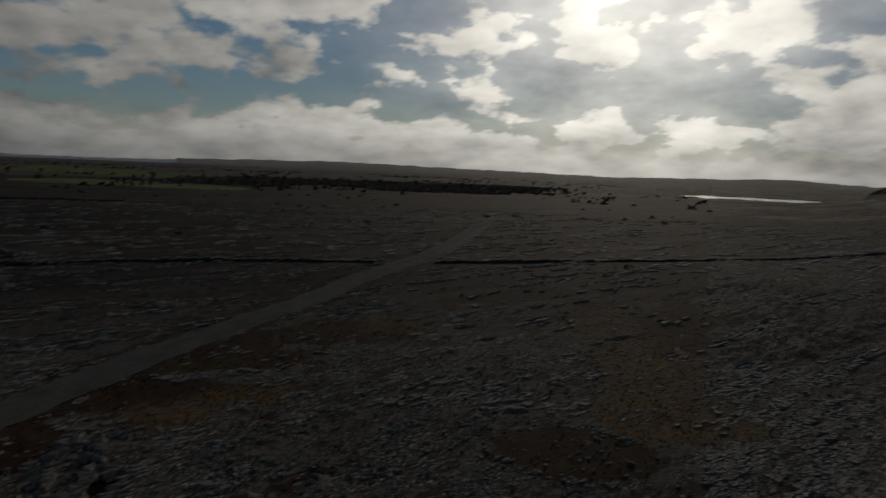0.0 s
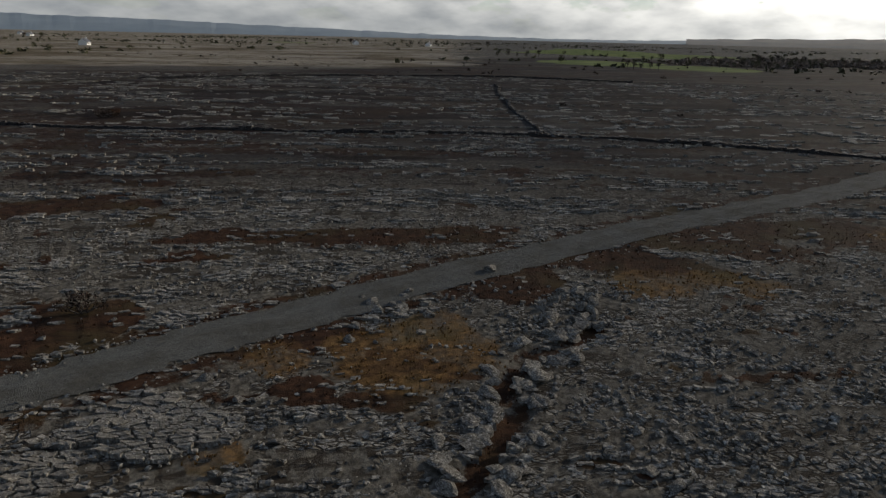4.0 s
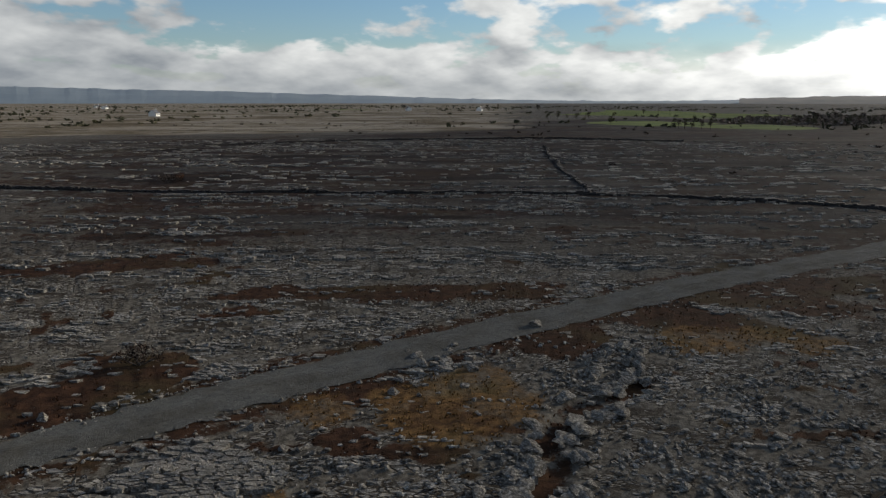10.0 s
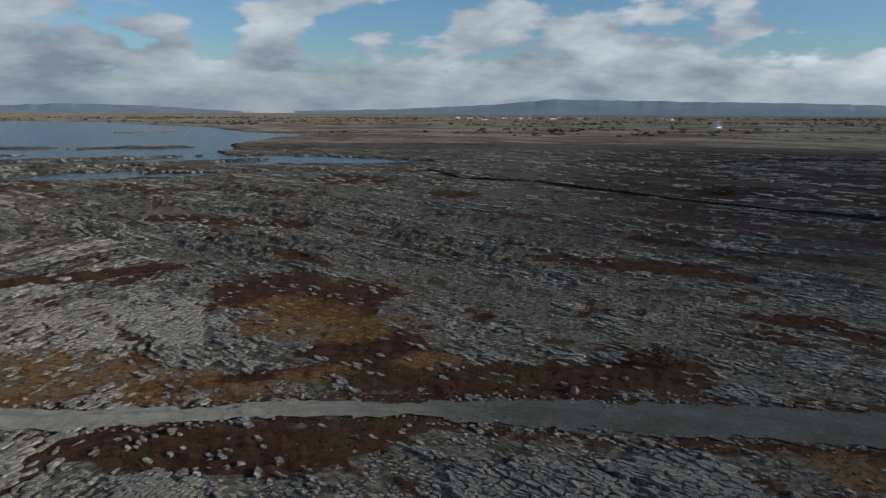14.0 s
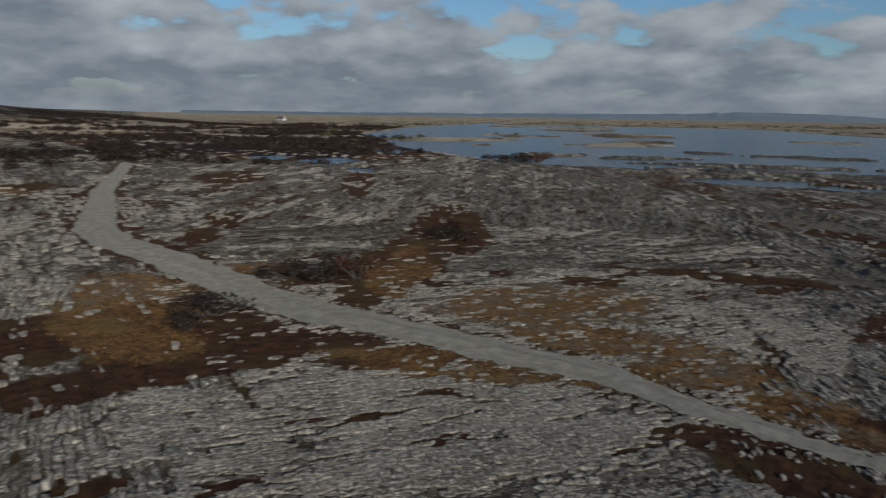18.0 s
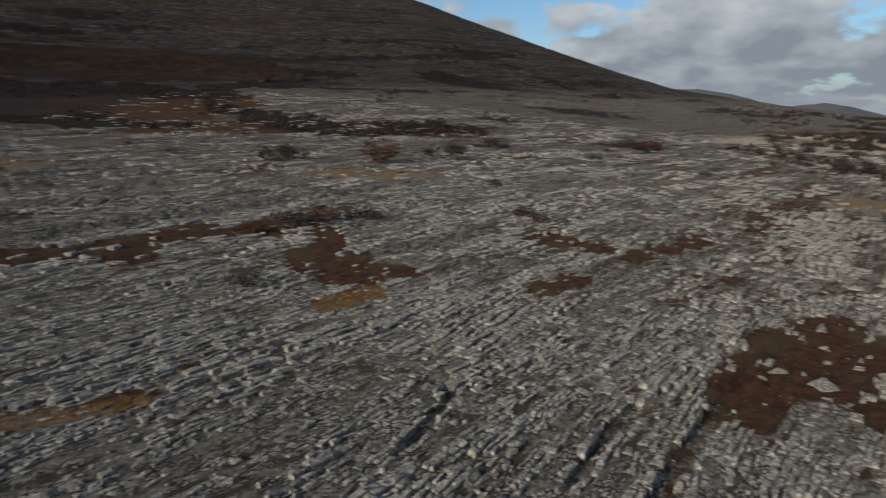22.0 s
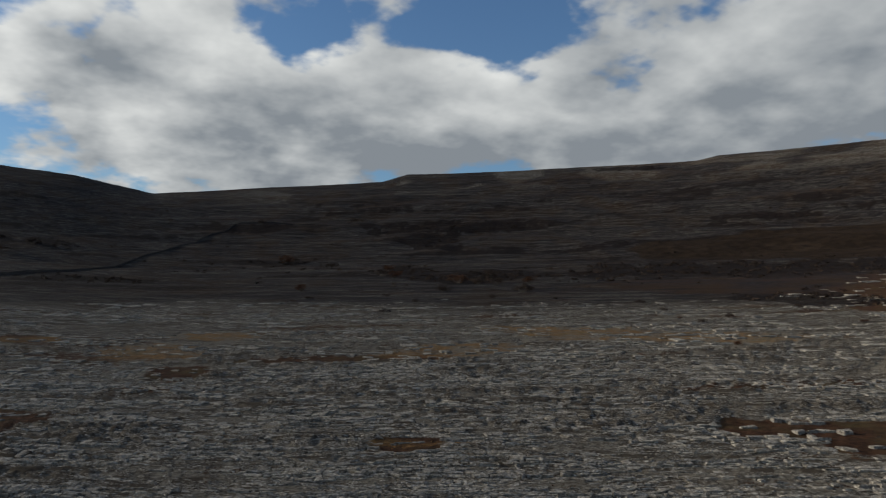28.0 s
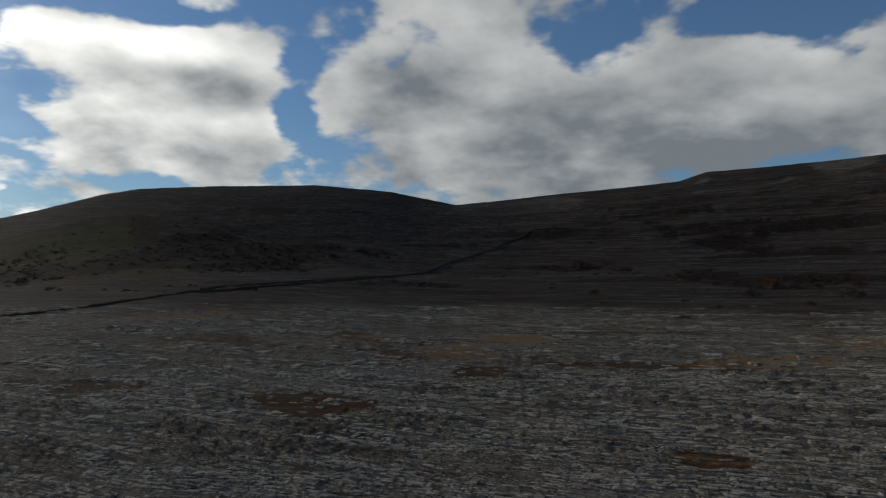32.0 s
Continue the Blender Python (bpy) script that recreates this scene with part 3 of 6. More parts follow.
spot("heath", 49.3, 19.5, 3.0, 3.5, 22)
spot("heath", 36.7, -7.8, 5.5, 3.5, -10)
spot("heath", 65.1, 35.4, 5.6, 5.5, 29)
spot("heath", 48.4, 19.2, 2.3, 3.5, 23)
spot("heath", 46.2, 41.0, 4.4, 3.1, 42)
spot("grass", 14.7, 53.0, 1.4, 3.7, 74)
spot("grass", 15.6, 26.1, 1.2, 2.4, 59)
spot("grass", 19.3, 24.4, 0.9, 2.4, 52)
spot("heath", 22.6, 21.3, 0.8, 2.2, 44)
spot("heath", 27.3, 21.0, 0.7, 0.9, 38)
spot("grass", 34.4, 107.3, 5.0, 11.1, 72)
spot("grass", 77.3, 111.2, 7.9, 26.4, 55)
spot("grass", 109.6, 43.9, 4.9, 15.4, 22)
spot("grass", -11.1, 124.3, 9.3, 8.2, 95)
spot("grass", -0.4, 142.6, 6.7, 8.2, 90)
spot("grass", -33.3, 141.8, 4.8, 7.1, 103)
spot("grass", 41.0, 110.1, 5.7, 9.6, 69)
spot("grass", 66.1, 128.3, 4.9, 17.6, 63)
spot("heath", -23.2, 75.7, 5.7, 7.1, 107)
spot("heath", -5.0, 100.8, 7.3, 5.0, 93)
spot("heath", 14.9, 54.0, 1.4, 3.7, 74)
spot("heath", 19.8, 106.9, 3.6, 17.8, 79)
spot("grass", -90.9, 171.2, 7.8, 14.2, 118)
spot("grass", 40.3, 110.9, 6.0, 9.6, 70)
spot("heath", -21.0, 71.7, 6.1, 6.1, 106)
spot("heath", -51.6, 81.1, 5.9, 6.3, 123)
spot("heath", 13.5, 52.7, 1.5, 4.1, 75)
spot("heath", -34.5, 141.9, 5.1, 7.2, 104)
spot("heath", -11.9, -29.0, 1.7, 1.9, -115)
spot("heath", -13.5, -28.6, 1.8, 1.9, -118)
spot("heath", -15.3, -28.1, 1.9, 1.9, -121)
spot("heath", -17.3, -27.5, 2.1, 1.9, -124)
spot("heath", -43.6, -11.4, 2.1, 1.9, -164)
spot("heath", -45.4, -9.6, 2.2, 2.0, -167)
spot("heath", -47.3, -7.8, 2.3, 2.1, -169)
spot("heath", -49.3, -5.9, 2.4, 2.1, -172)
spot("heath", -51.1, -4.0, 2.4, 2.2, -174)
spot("heath", -53.1, -2.0, 2.6, 2.3, -176)
spot("heath", -32.3, -60.8, 1.6, 1.5, -119)
spot("heath", -33.3, -59.2, 1.5, 1.5, -120)
spot("heath", -34.3, -57.6, 1.4, 1.5, -122)
spot("heath", -41.6, -50.4, 1.5, 1.6, -130)
spot("heath", -42.9, -48.9, 1.5, 1.6, -132)
spot("heath", -44.3, -47.4, 1.5, 1.5, -134)
spot("heath", -10.2, -28.9, 1.5, 1.8, -110)
spot("heath", -12.2, -28.2, 1.5, 1.8, -114)
spot("heath", -14.2, -27.4, 1.6, 1.8, -118)
spot("heath", -16.3, -26.7, 1.6, 1.8, -122)
spot("heath", -29.1, -33.7, 2.1, 2.7, -130)
spot("heath", -31.1, -30.7, 2.0, 2.6, -135)
spot("heath", -33.0, -27.7, 1.9, 2.6, -139)
spot("heath", -34.9, -25.0, 1.8, 2.6, -143)
spot("heath", -36.8, -22.6, 1.8, 2.6, -147)
spot("heath", -38.5, -20.2, 1.7, 2.6, -151)
spot("heath", -8.5, -28.1, 0.7, 1.0, -108)
spot("heath", -9.5, -27.7, 0.7, 1.0, -110)
spot("heath", -10.5, -27.1, 0.7, 1.0, -112)
spot("heath", -11.6, -26.6, 0.7, 1.0, -114)
spot("heath", -8.4, -29.3, 1.5, 1.7, -106)
spot("heath", -10.5, -28.8, 1.5, 1.8, -110)
spot("heath", -12.5, -28.3, 1.5, 1.8, -113)
spot("heath", -14.6, -27.8, 1.5, 1.8, -117)
spot("heath", -16.8, -27.4, 1.6, 1.8, -121)
spot("heath", 15.2, -82.8, 2.7, 2.5, -80)
spot("heath", 12.2, -81.1, 2.6, 2.4, -82)
spot("heath", 9.3, -79.5, 2.4, 2.4, -84)
spot("heath", 6.4, -78.0, 2.3, 2.3, -86)
spot("heath", 3.5, -76.6, 2.3, 2.3, -88)
spot("heath", 0.7, -75.1, 2.3, 2.2, -90)
spot("heath", -20.8, -53.3, 2.2, 2.1, -111)
spot("heath", -23.1, -51.4, 2.2, 2.0, -114)
spot("heath", -25.2, -49.5, 2.0, 2.0, -117)
spot("heath", -27.3, -47.8, 2.0, 2.0, -119)
spot("heath", -29.4, -46.1, 2.0, 2.0, -122)
spot("heath", -31.3, -44.4, 2.0, 2.0, -124)
spot("heath", 33.9, -32.2, 5.7, 1.9, -45)
spot("heath", 35.4, -35.2, 6.7, 2.0, -46)
spot("heath", 39.8, -43.9, 12.1, 3.7, -49)
spot("heath", 47.7, -58.6, 18.7, 4.6, -51)
spot("heath", 40.0, -32.6, 3.5, 2.1, -40)
spot("heath", 38.8, -34.4, 3.7, 2.1, -42)
spot("heath", 36.2, -39.4, 9.4, 3.1, -48)
spot("heath", 45.7, -56.8, 16.3, 4.1, -51)
spot("grass", 35.4, -36.4, 5.7, 2.0, -46)
spot("grass", 37.4, -41.7, 6.7, 2.3, -48)
spot("heath", 60.7, -36.5, 5.5, 2.0, -32)
spot("heath", 67.4, -43.5, 7.2, 2.3, -33)
spot("heath", 40.2, -7.2, 4.2, 2.3, -10)
spot("heath", 43.8, -10.7, 4.9, 2.5, -14)
spot("heath", 33.3, -4.5, 3.2, 1.3, -8)
spot("heath", 30.4, -5.1, 2.7, 1.2, -9)
spot("heath", 68.2, 10.2, 3.8, 2.4, 8)
spot("heath", 66.3, 7.3, 3.7, 2.3, 6)
spot("heath", 64.4, 4.6, 3.5, 2.2, 4)
spot("heath", 62.0, 0.7, 3.5, 1.7, 0)
spot("heath", 66.3, -1.5, 3.8, 1.8, -2)
spot("heath", 71.3, -4.1, 4.5, 2.0, -3)
spot("heath", 48.5, 6.8, 2.4, 1.6, 7)
spot("heath", 51.4, 5.3, 2.7, 1.7, 5)
spot("heath", 57.1, 28.2, 9.2, 2.3, 26)
spot("heath", 49.6, 22.6, 7.1, 2.0, 24)
spot("grass", 39.7, 19.7, 1.9, 1.2, 26)
spot("grass", 41.6, 19.0, 2.0, 1.3, 24)
spot("grass", 43.7, 18.2, 2.0, 1.3, 22)
spot("heath", 43.2, 49.3, 4.0, 2.8, 48)
spot("heath", 45.9, 48.0, 4.2, 2.9, 45)
spot("heath", 48.7, 46.8, 4.4, 2.9, 43)
spot("heath", 51.8, 45.4, 4.6, 3.0, 41)
spot("heath", 55.2, 44.0, 4.8, 3.1, 38)
spot("heath", 59.0, 42.5, 5.1, 3.1, 35)
spot("heath", 69.6, 10.1, 3.7, 2.1, 9)
spot("heath", 67.4, 7.2, 3.4, 2.0, 7)
spot("heath", 65.4, 4.5, 3.2, 1.9, 5)
spot("heath", 61.8, 0.6, 2.9, 1.7, 1)
spot("heath", 66.1, -1.5, 3.1, 1.8, -1)
spot("heath", 70.6, -3.8, 3.5, 1.9, -2)
spot("heath", 48.2, 6.7, 1.2, 1.0, 9)
spot("heath", 49.5, 5.6, 1.2, 1.1, 7)
spot("heath", 50.9, 4.3, 1.3, 1.1, 6)
spot("grass", 20.1, 23.0, 0.9, 1.2, 47)
spot("grass", 20.9, 22.2, 0.9, 1.2, 45)
spot("grass", 21.6, 21.2, 0.9, 1.2, 43)
spot("grass", 22.4, 20.3, 0.9, 1.2, 41)
spot("heath", 51.8, 27.4, 6.7, 2.3, 28)
spot("heath", 48.8, 23.7, 5.8, 2.1, 27)
spot("heath", 40.2, 19.7, 1.7, 1.6, 27)
spot("heath", 42.8, 18.9, 1.8, 1.7, 25)
spot("heath", 43.0, 47.3, 2.0, 1.6, 48)
spot("heath", 44.8, 46.2, 2.0, 1.6, 46)
spot("heath", 46.7, 45.0, 2.1, 1.6, 44)
spot("olive", -313.1, 446.8, 71.4, 53.6, 125)
spot("olive", -205.6, 360.9, 25.7, 31.2, 120)
spot("pond", 159.7, -118.8, 10.3, 6.4, -37)
spot("pond", 137.9, -121.6, 13.2, 7.2, -42)
spot("pond", 111.3, -105.3, 7.5, 3.7, -44)
spot("pond", 163.5, -168.1, 14.7, 6.1, -46)
spot("pond", 31.5, -141.5, 5.1, 20.0, -77)
spot("grass", -58.3, 23.2, 10.1, 4.6, 158)
spot("grass", -45.0, 21.3, 6.3, 4.1, 155)
spot("grass", -34.0, 17.5, 4.7, 4.2, 153)
spot("heath", -29.9, 10.4, 3.3, 4.4, 161)
spot("heath", -55.6, 29.4, 14.5, 3.5, 152)
spot("heath", -52.7, 2.4, 4.1, 5.6, 177)
spot("heath", -45.0, -6.2, 3.2, 6.0, -172)
spot("grass", -54.5, 4.7, 2.8, 2.7, 175)
spot("heath", -38.6, -10.3, 2.8, 5.4, -166)
spot("thicket", -207.1, 438.8, 52.4, 75.4, 116)
spot("thicket", -150.2, 401.6, 34.1, 32.3, 111)
spot("thicket", -279.4, 374.4, 98.6, 23.7, 127)
spot("thicket", -164.1, 416.7, 41.9, 44.4, 112)
spot("thicket", 210.6, -144.8, 54.8, 45.8, -35)
spot("thicket", 423.7, -235.1, 201.2, 67.6, -29)
spot("thicket", 313.3, -277.1, 102.2, 35.4, -42)
spot("thicket", 227.2, -114.9, 54.5, 19.7, -27)
spot("thicket", 532.4, -375.4, 341.5, 77.3, -35)
spot("thicket", 576.2, -289.6, 179.7, 94.7, -27)
spot("thicket", 217.4, -202.5, 69.4, 27.6, -43)
spot("thicket", 184.4, 500.3, 7.3, 69.8, 68)
spot("thicket", 380.8, 581.8, 12.5, 34.4, 57)
spot("thicket", 106.2, 297.7, 25.6, 28.3, 70)
spot("thicket", 409.6, 202.2, 7.7, 22.4, 27)
spot("thicket", 338.4, 198.1, 21.5, 19.1, 31)
spot("thicket", 361.8, 212.5, 35.8, 21.2, 30)
spot("thicket", 466.2, 126.9, 16.3, 39.7, 15)
spot("thicket", 540.9, 76.2, 9.9, 26.7, 9)
spot("thicket", 154.2, 153.5, 23.2, 19.3, 44)
spot("thicket", 201.9, 72.6, 18.4, 12.1, 20)
spot("thicket", 221.4, 61.9, 20.2, 11.2, 16)
spot("thicket", 291.9, 61.9, 16.9, 12.1, 12)
spot("thicket", 176.3, 40.1, 6.5, 5.9, 13)
spot("thicket", 224.4, 4.7, 16.3, 9.1, 1)
spot("thicket", 119.9, 312.4, 24.9, 16.5, 69)
spot("thicket", 97.3, 371.1, 23.0, 15.6, 75)
spot("thicket", 139.8, 484.2, 16.5, 24.8, 74)
spot("thicket", 41.8, 442.1, 12.7, 18.1, 85)
spot("thicket", 179.5, 512.7, 11.5, 26.7, 71)
spot("thicket", -103.2, 480.2, 11.6, 16.0, 102)
spot("thicket", 123.8, 302.4, 28.6, 18.8, 68)
spot("thicket", 95.3, 361.0, 21.1, 18.2, 75)
spot("thicket", 29.8, 442.4, 10.9, 21.6, 86)
spot("thicket", 204.4, 498.4, 7.0, 35.3, 67)
spot("thicket", 148.7, 468.8, 24.5, 16.4, 72)
spot("thicket", 369.0, 384.2, 3.8, 48.0, 45)
spot("thicket", 36.9, 553.4, 6.5, 40.9, 87)
spot("thicket", -57.0, 339.1, 21.9, 28.1, 100)
spot("thicket", 185.4, 298.9, 46.9, 21.4, 58)
spot("thicket", 209.8, 284.1, 49.6, 21.3, 54)
spot("thicket", 230.6, 263.7, 47.2, 21.2, 49)
spot("thicket", 246.8, 238.9, 44.2, 21.1, 44)
spot("thicket", 262.8, 215.5, 42.0, 20.9, 39)
spot("thicket", 276.7, 191.8, 41.1, 20.7, 35)
spot("thicket", 220.5, 147.0, 22.6, 6.9, 34)
spot("thicket", 213.3, 132.5, 20.9, 6.6, 32)
spot("thicket", 206.4, 119.4, 20.4, 6.3, 30)
spot("thicket", 200.7, 108.0, 19.2, 6.0, 29)
spot("thicket", 194.5, 97.2, 17.2, 5.7, 27)
spot("thicket", 189.3, 87.7, 16.2, 5.5, 25)
spot("thicket", 146.9, 147.0, 10.1, 5.0, 45)
spot("thicket", 151.9, 142.6, 10.3, 5.0, 43)
spot("thicket", 156.2, 137.5, 10.7, 5.0, 41)
spot("thicket", 160.3, 132.2, 10.9, 5.0, 40)
spot("thicket", 164.5, 127.1, 10.7, 5.0, 38)
spot("thicket", 210.3, 82.0, 16.1, 6.0, 22)
spot("thicket", 213.7, 76.6, 16.6, 6.0, 20)
spot("thicket", 218.3, 71.7, 16.8, 6.1, 19)
spot("thicket", 223.2, 67.0, 17.1, 6.1, 17)
spot("thicket", 227.2, 62.0, 17.4, 6.2, 16)
spot("thicket", 194.0, 120.2, 20.9, 6.1, 32)
spot("thicket", 190.6, 110.0, 19.4, 5.9, 30)
spot("thicket", 187.2, 100.2, 18.6, 5.7, 28)
spot("thicket", 184.6, 91.3, 18.0, 5.5, 26)
spot("thicket", 182.2, 82.8, 17.7, 5.4, 24)
spot("thicket", 179.8, 74.7, 16.8, 5.2, 23)
spot("grass", -86.9, 187.8, 7.7, 11.5, 6)
spot("heath", 396.2, -142.5, 87.0, 96.0, -54)
spot("heath", 217.5, -147.3, 56.4, 109.5, -82)
spot("heath", 176.1, 105.9, 56.8, 19.0, -41)
spot("heath", 201.1, 69.8, 25.4, 22.5, -29)
spot("heath", 200.6, 188.6, 71.2, 57.5, -44)
spot("field", 313.5, 310.4, 106.5, 45.5, -46)
spot("field", 334.4, 292.9, 99.8, 64.5, -52)
spot("field", -318.3, 441.0, 66.4, 92.0, -13)
spot("field", -224.7, 364.9, 46.3, 42.0, 3)
spot("pasture", -385.8, -124.4, 39.9, 46.0, 123)
spot("pasture", -362.9, -70.6, 29.0, 41.5, 121)
spot("pasture", -815.2, -270.3, 40.9, 136.5, 133)
spot("pasture", -656.0, -193.7, 92.8, 171.0, 135)
spot("pasture", -620, -250, 60, 25, 129)
spot("heath", -490, 10, 75, 80, 95)
spot("pasture", -760, -700, 60, 40, 120)
spot("island", 219, -289, 24, 47, -147)
spot("island", 305, -547, 41, 81, -132)
spot("island", 149, -337, 16, 36, -146)
spot("island", 117, -199, 11, 13, -155)
spot("island", 212, -452, 30, 50, -140)
spot("island", 86, -251, 12, 17, -159)
spot("island", 61, -250, 13, 12, -155)
spot("island", 56, -191, 30, 11, -159)
spot("island", 36, -174, 29, 9, -160)
spot("island", 82, -426, 19, 31, -147)
spot("island", 10, -186, 5, 5, -153)
spot("island", 176, -238, 5, 7, -150)
spot("island", 407, -675, 72, 108, -122)
spot("pond", 42, -144, 12, 4, -156)
spot("pond", -525, 359, 67, 66, 120)
spot("pond", -600, 16, 14, 37, 148)
spot("pond", -495, 25, 21, 22, 129)
spot("pond", -3, -148, 5, 3, 168)
spot("island", 227.2, -273.5, 30.4, 51, -127)
spot("island", 140.9, -287.9, 26, 35, -128)
spot("island", 115.6, -194.8, 11.3, 13, -136)
spot("island", 86.32, -205.1, 13.7, 13, -134)
spot("island", 62.33, -166.7, 9.06, 10, -140)
spot("island", 46.13, -253.3, 13.7, 17, -136)
spot("island", 190.2, -422.1, 28.8, 50, -130)
spot("island", 241.1, -365.1, 24, 51, -117)
spot("pond", 43.8, -144.9, 14.4, 4.63, -139)


LAKE = [(-31, -166), (-13, -169), (13, -168), (47, -161), (84, -152), (114, -156), (166, -182), (287, -273), (305, -290), (462, -507), (640, -880), (521, -760), (380, -850),
        (229, -858), (143, -700), (76, -600), (35, -458), (-9, -386), (18, -294), (23, -228), (17, -206), (-7, -198), (-33, -176)]


def patch_mask(kind, x, y, ragged=0.35):
    """How much of a kind of cover lies at points of the plan, 0 to 1."""
    out = np.zeros(x.shape)
    wob = (fbm(x / 2.6, y / 2.6, 3, 21) - 0.5) * 2
    wob_far = (fbm(x / 19, y / 19, 3, 29) - 0.5) * 2
    for cx, cy, a, b, h in SPOTS[kind]:
        reach = 1.7 * max(a, b)
        near = np.nonzero((np.abs(x - cx) < reach) & (np.abs(y - cy) < reach))[0]
        if not len(near):
            continue
        dx, dy = x[near] - cx, y[near] - cy
        u, v = (dx * math.cos(h) + dy * math.sin(h)) / a, (-dx * math.sin(h) + dy * math.cos(h)) / b
        w = wob[near] if min(a, b) < 14 else wob_far[near]
        w = 0.5 * w + 1.5 * (fbm(u * 1.5 + cx, v * 1.5 + cy, 4, 25) - 0.5)
        q = np.hypot(u, v) + 1.3 * ragged * w
        out[near] = np.maximum(out[near], smooth(1.15, 0.6, q))
    return out


def in_lake(x, y):
    wx, wy = x + 9 * (fbm(x / 30, y / 30, 3, 61) - 0.5), y + 9 * (fbm(x / 30, y / 30, 3, 67) - 0.5)
    inside = np.zeros(x.shape, bool)
    for (x0, y0), (x1, y1) in zip(LAKE, LAKE[1:] + LAKE[:1]):
        if y0 != y1:
            inside ^= ((wy < y0) != (wy < y1)) & (wx < (x1 - x0) * (wy - y0) / (y1 - y0) + x0)
    wet = inside.astype(float)
    wet *= 1 - smooth(0.3, 0.6, patch_mask("island", x, y, 0.5))
    return np.maximum(wet, smooth(0.3, 0.6, patch_mask("pond", x, y, 0.4)))


# points close together along the track, to tell how far off it is
_s = np.linspace(0, len(TRACK_X) - 1, 900)
TRACK = np.stack([np.interp(_s, range(len(TRACK_X)), TRACK_X), np.interp(_s, range(len(TRACK_Y)), TRACK_Y)], 1)
for _ in range(12):
    TRACK[1:-1] = (TRACK[:-2] + 2 * TRACK[1:-1] + TRACK[2:]) / 4


def track_half(px, py):
    """Half of the track's width: it is narrow and overgrown in the middle stretch and wide on the bend to the east."""
    return 1.6 - 0.95 * np.exp(-((px - 3) / 11.0) ** 2) - 0.35 * np.exp(-((px + 4.5) / 2.0) ** 2) + 0.45 * smooth(24, 36, px) - 0.6 * smooth(70, 130, px) + 0.5 * smooth(-50, -110, px)


def off_track(x, y):
    """Distance from the track's edge, for points within 10 m of it; 99 for the rest."""
    out = np.full(x.shape, 99.0)
    near = np.nonzero((x > -160) & (x < 180) & (y > -95) & (y < 40))[0]
    for start in range(0, len(near), 40000):
        ids = near[start:start + 40000]
        d = np.full(len(ids), 1e9)
        for i in range(0, 900, 3):
            px, py = TRACK[i]
            sel = (x[ids] - px) ** 2 + (y[ids] - py) ** 2
            d = np.minimum(d, np.sqrt(sel) - track_half(px, py))
        out[ids] = np.minimum(out[ids], d)
    return out


GULLY = [(-28.6, -8.9), (-26.0, -9.2), (-24.1, -10.4), (-21.0, -10.1), (-19.7, -8.9), (-17.8, -8.6), (-14.6, -8.4)]
# a small ring of set stones at the gully's head
RING = [(-26.5, -10.2), (-28.7, -11.6), (-32.0, -11.6), (-31.9, -10.3), (-28.9, -9.6), (-28.0, -8.6)]


FISSURES = [[(33.9, -5.0), (28.7, -3.0), (24.2, -1.6), (21.2, -0.7)], [(28.3, 7.9), (25.1, 8.0), (23.0, 8.2)], [(29.4, -0.1), (25.3, 1.2), (22.5, 1.8)]]


def off_line(x, y, line):
    d = np.full(x.shape, 1e9)
    for (x0, y0), (x1, y1) in zip(line, line[1:]):
        t = np.clip(((x - x0) * (x1 - x0) + (y - y0) * (y1 - y0)) / ((x1 - x0) ** 2 + (y1 - y0) ** 2), 0, 1)
        d = np.minimum(d, np.hypot(x - x0 - t * (x1 - x0), y - y0 - t * (y1 - y0)))
    return d


# the way the joints run: degrees from the x axis, in the south, in the middle and in the east
STRIKES = (124, 60, -20)


def strike_zone(x, y):
    """Which of the three sets of joints rules at points of the plan: 0 south, 1 middle, 2 east."""
    az = bearing(x, y) + 16 * (fbm(x / 8, y / 8, 2, 96) - 0.5)
    return np.where((az > 241) & (az < 402), 2, np.where((az > 191) & (az < 300) & (np.hypot(x, y) < 75), 1, 0))


def along_strike(x, y):
    """Metres along and across the joints."""
    zone = strike_zone(x, y)
    u, v = x * 0.0, x * 0.0
    for k, angle in enumerate(STRIKES):
        a, b = turned(x, y, angle)
        u, v = np.where(zone == k, a, u), np.where(zone == k, b, v)
    return u, v


def turned(x, y, degrees):
    c, s = math.cos(radians(degrees)), math.sin(radians(degrees))
    return x * c + y * s, -x * s + y * c


def mesh_of(name, verts, faces, mat, uv=None):
    """A mesh from arrays of places and of faces that all have the same number of corners."""
    me = bpy.data.meshes.new(name)
    n, k = faces.shape
    me.vertices.add(len(verts)), me.loops.add(n * k), me.polygons.add(n)
    me.vertices.foreach_set("co", np.ascontiguousarray(verts, np.float32).ravel())
    me.loops.foreach_set("vertex_index", np.ascontiguousarray(faces, np.int32).ravel())
    me.polygons.foreach_set("loop_start", np.arange(0, n * k, k, dtype=np.int32))
    me.polygons.foreach_set("loop_total", np.full(n, k, np.int32))
    me.materials.append(mat)
    me.update(calc_edges=True)
    me.attributes.new("sharp_face", "BOOLEAN", "FACE").data.foreach_set("value", np.ones(n, bool))
    return me


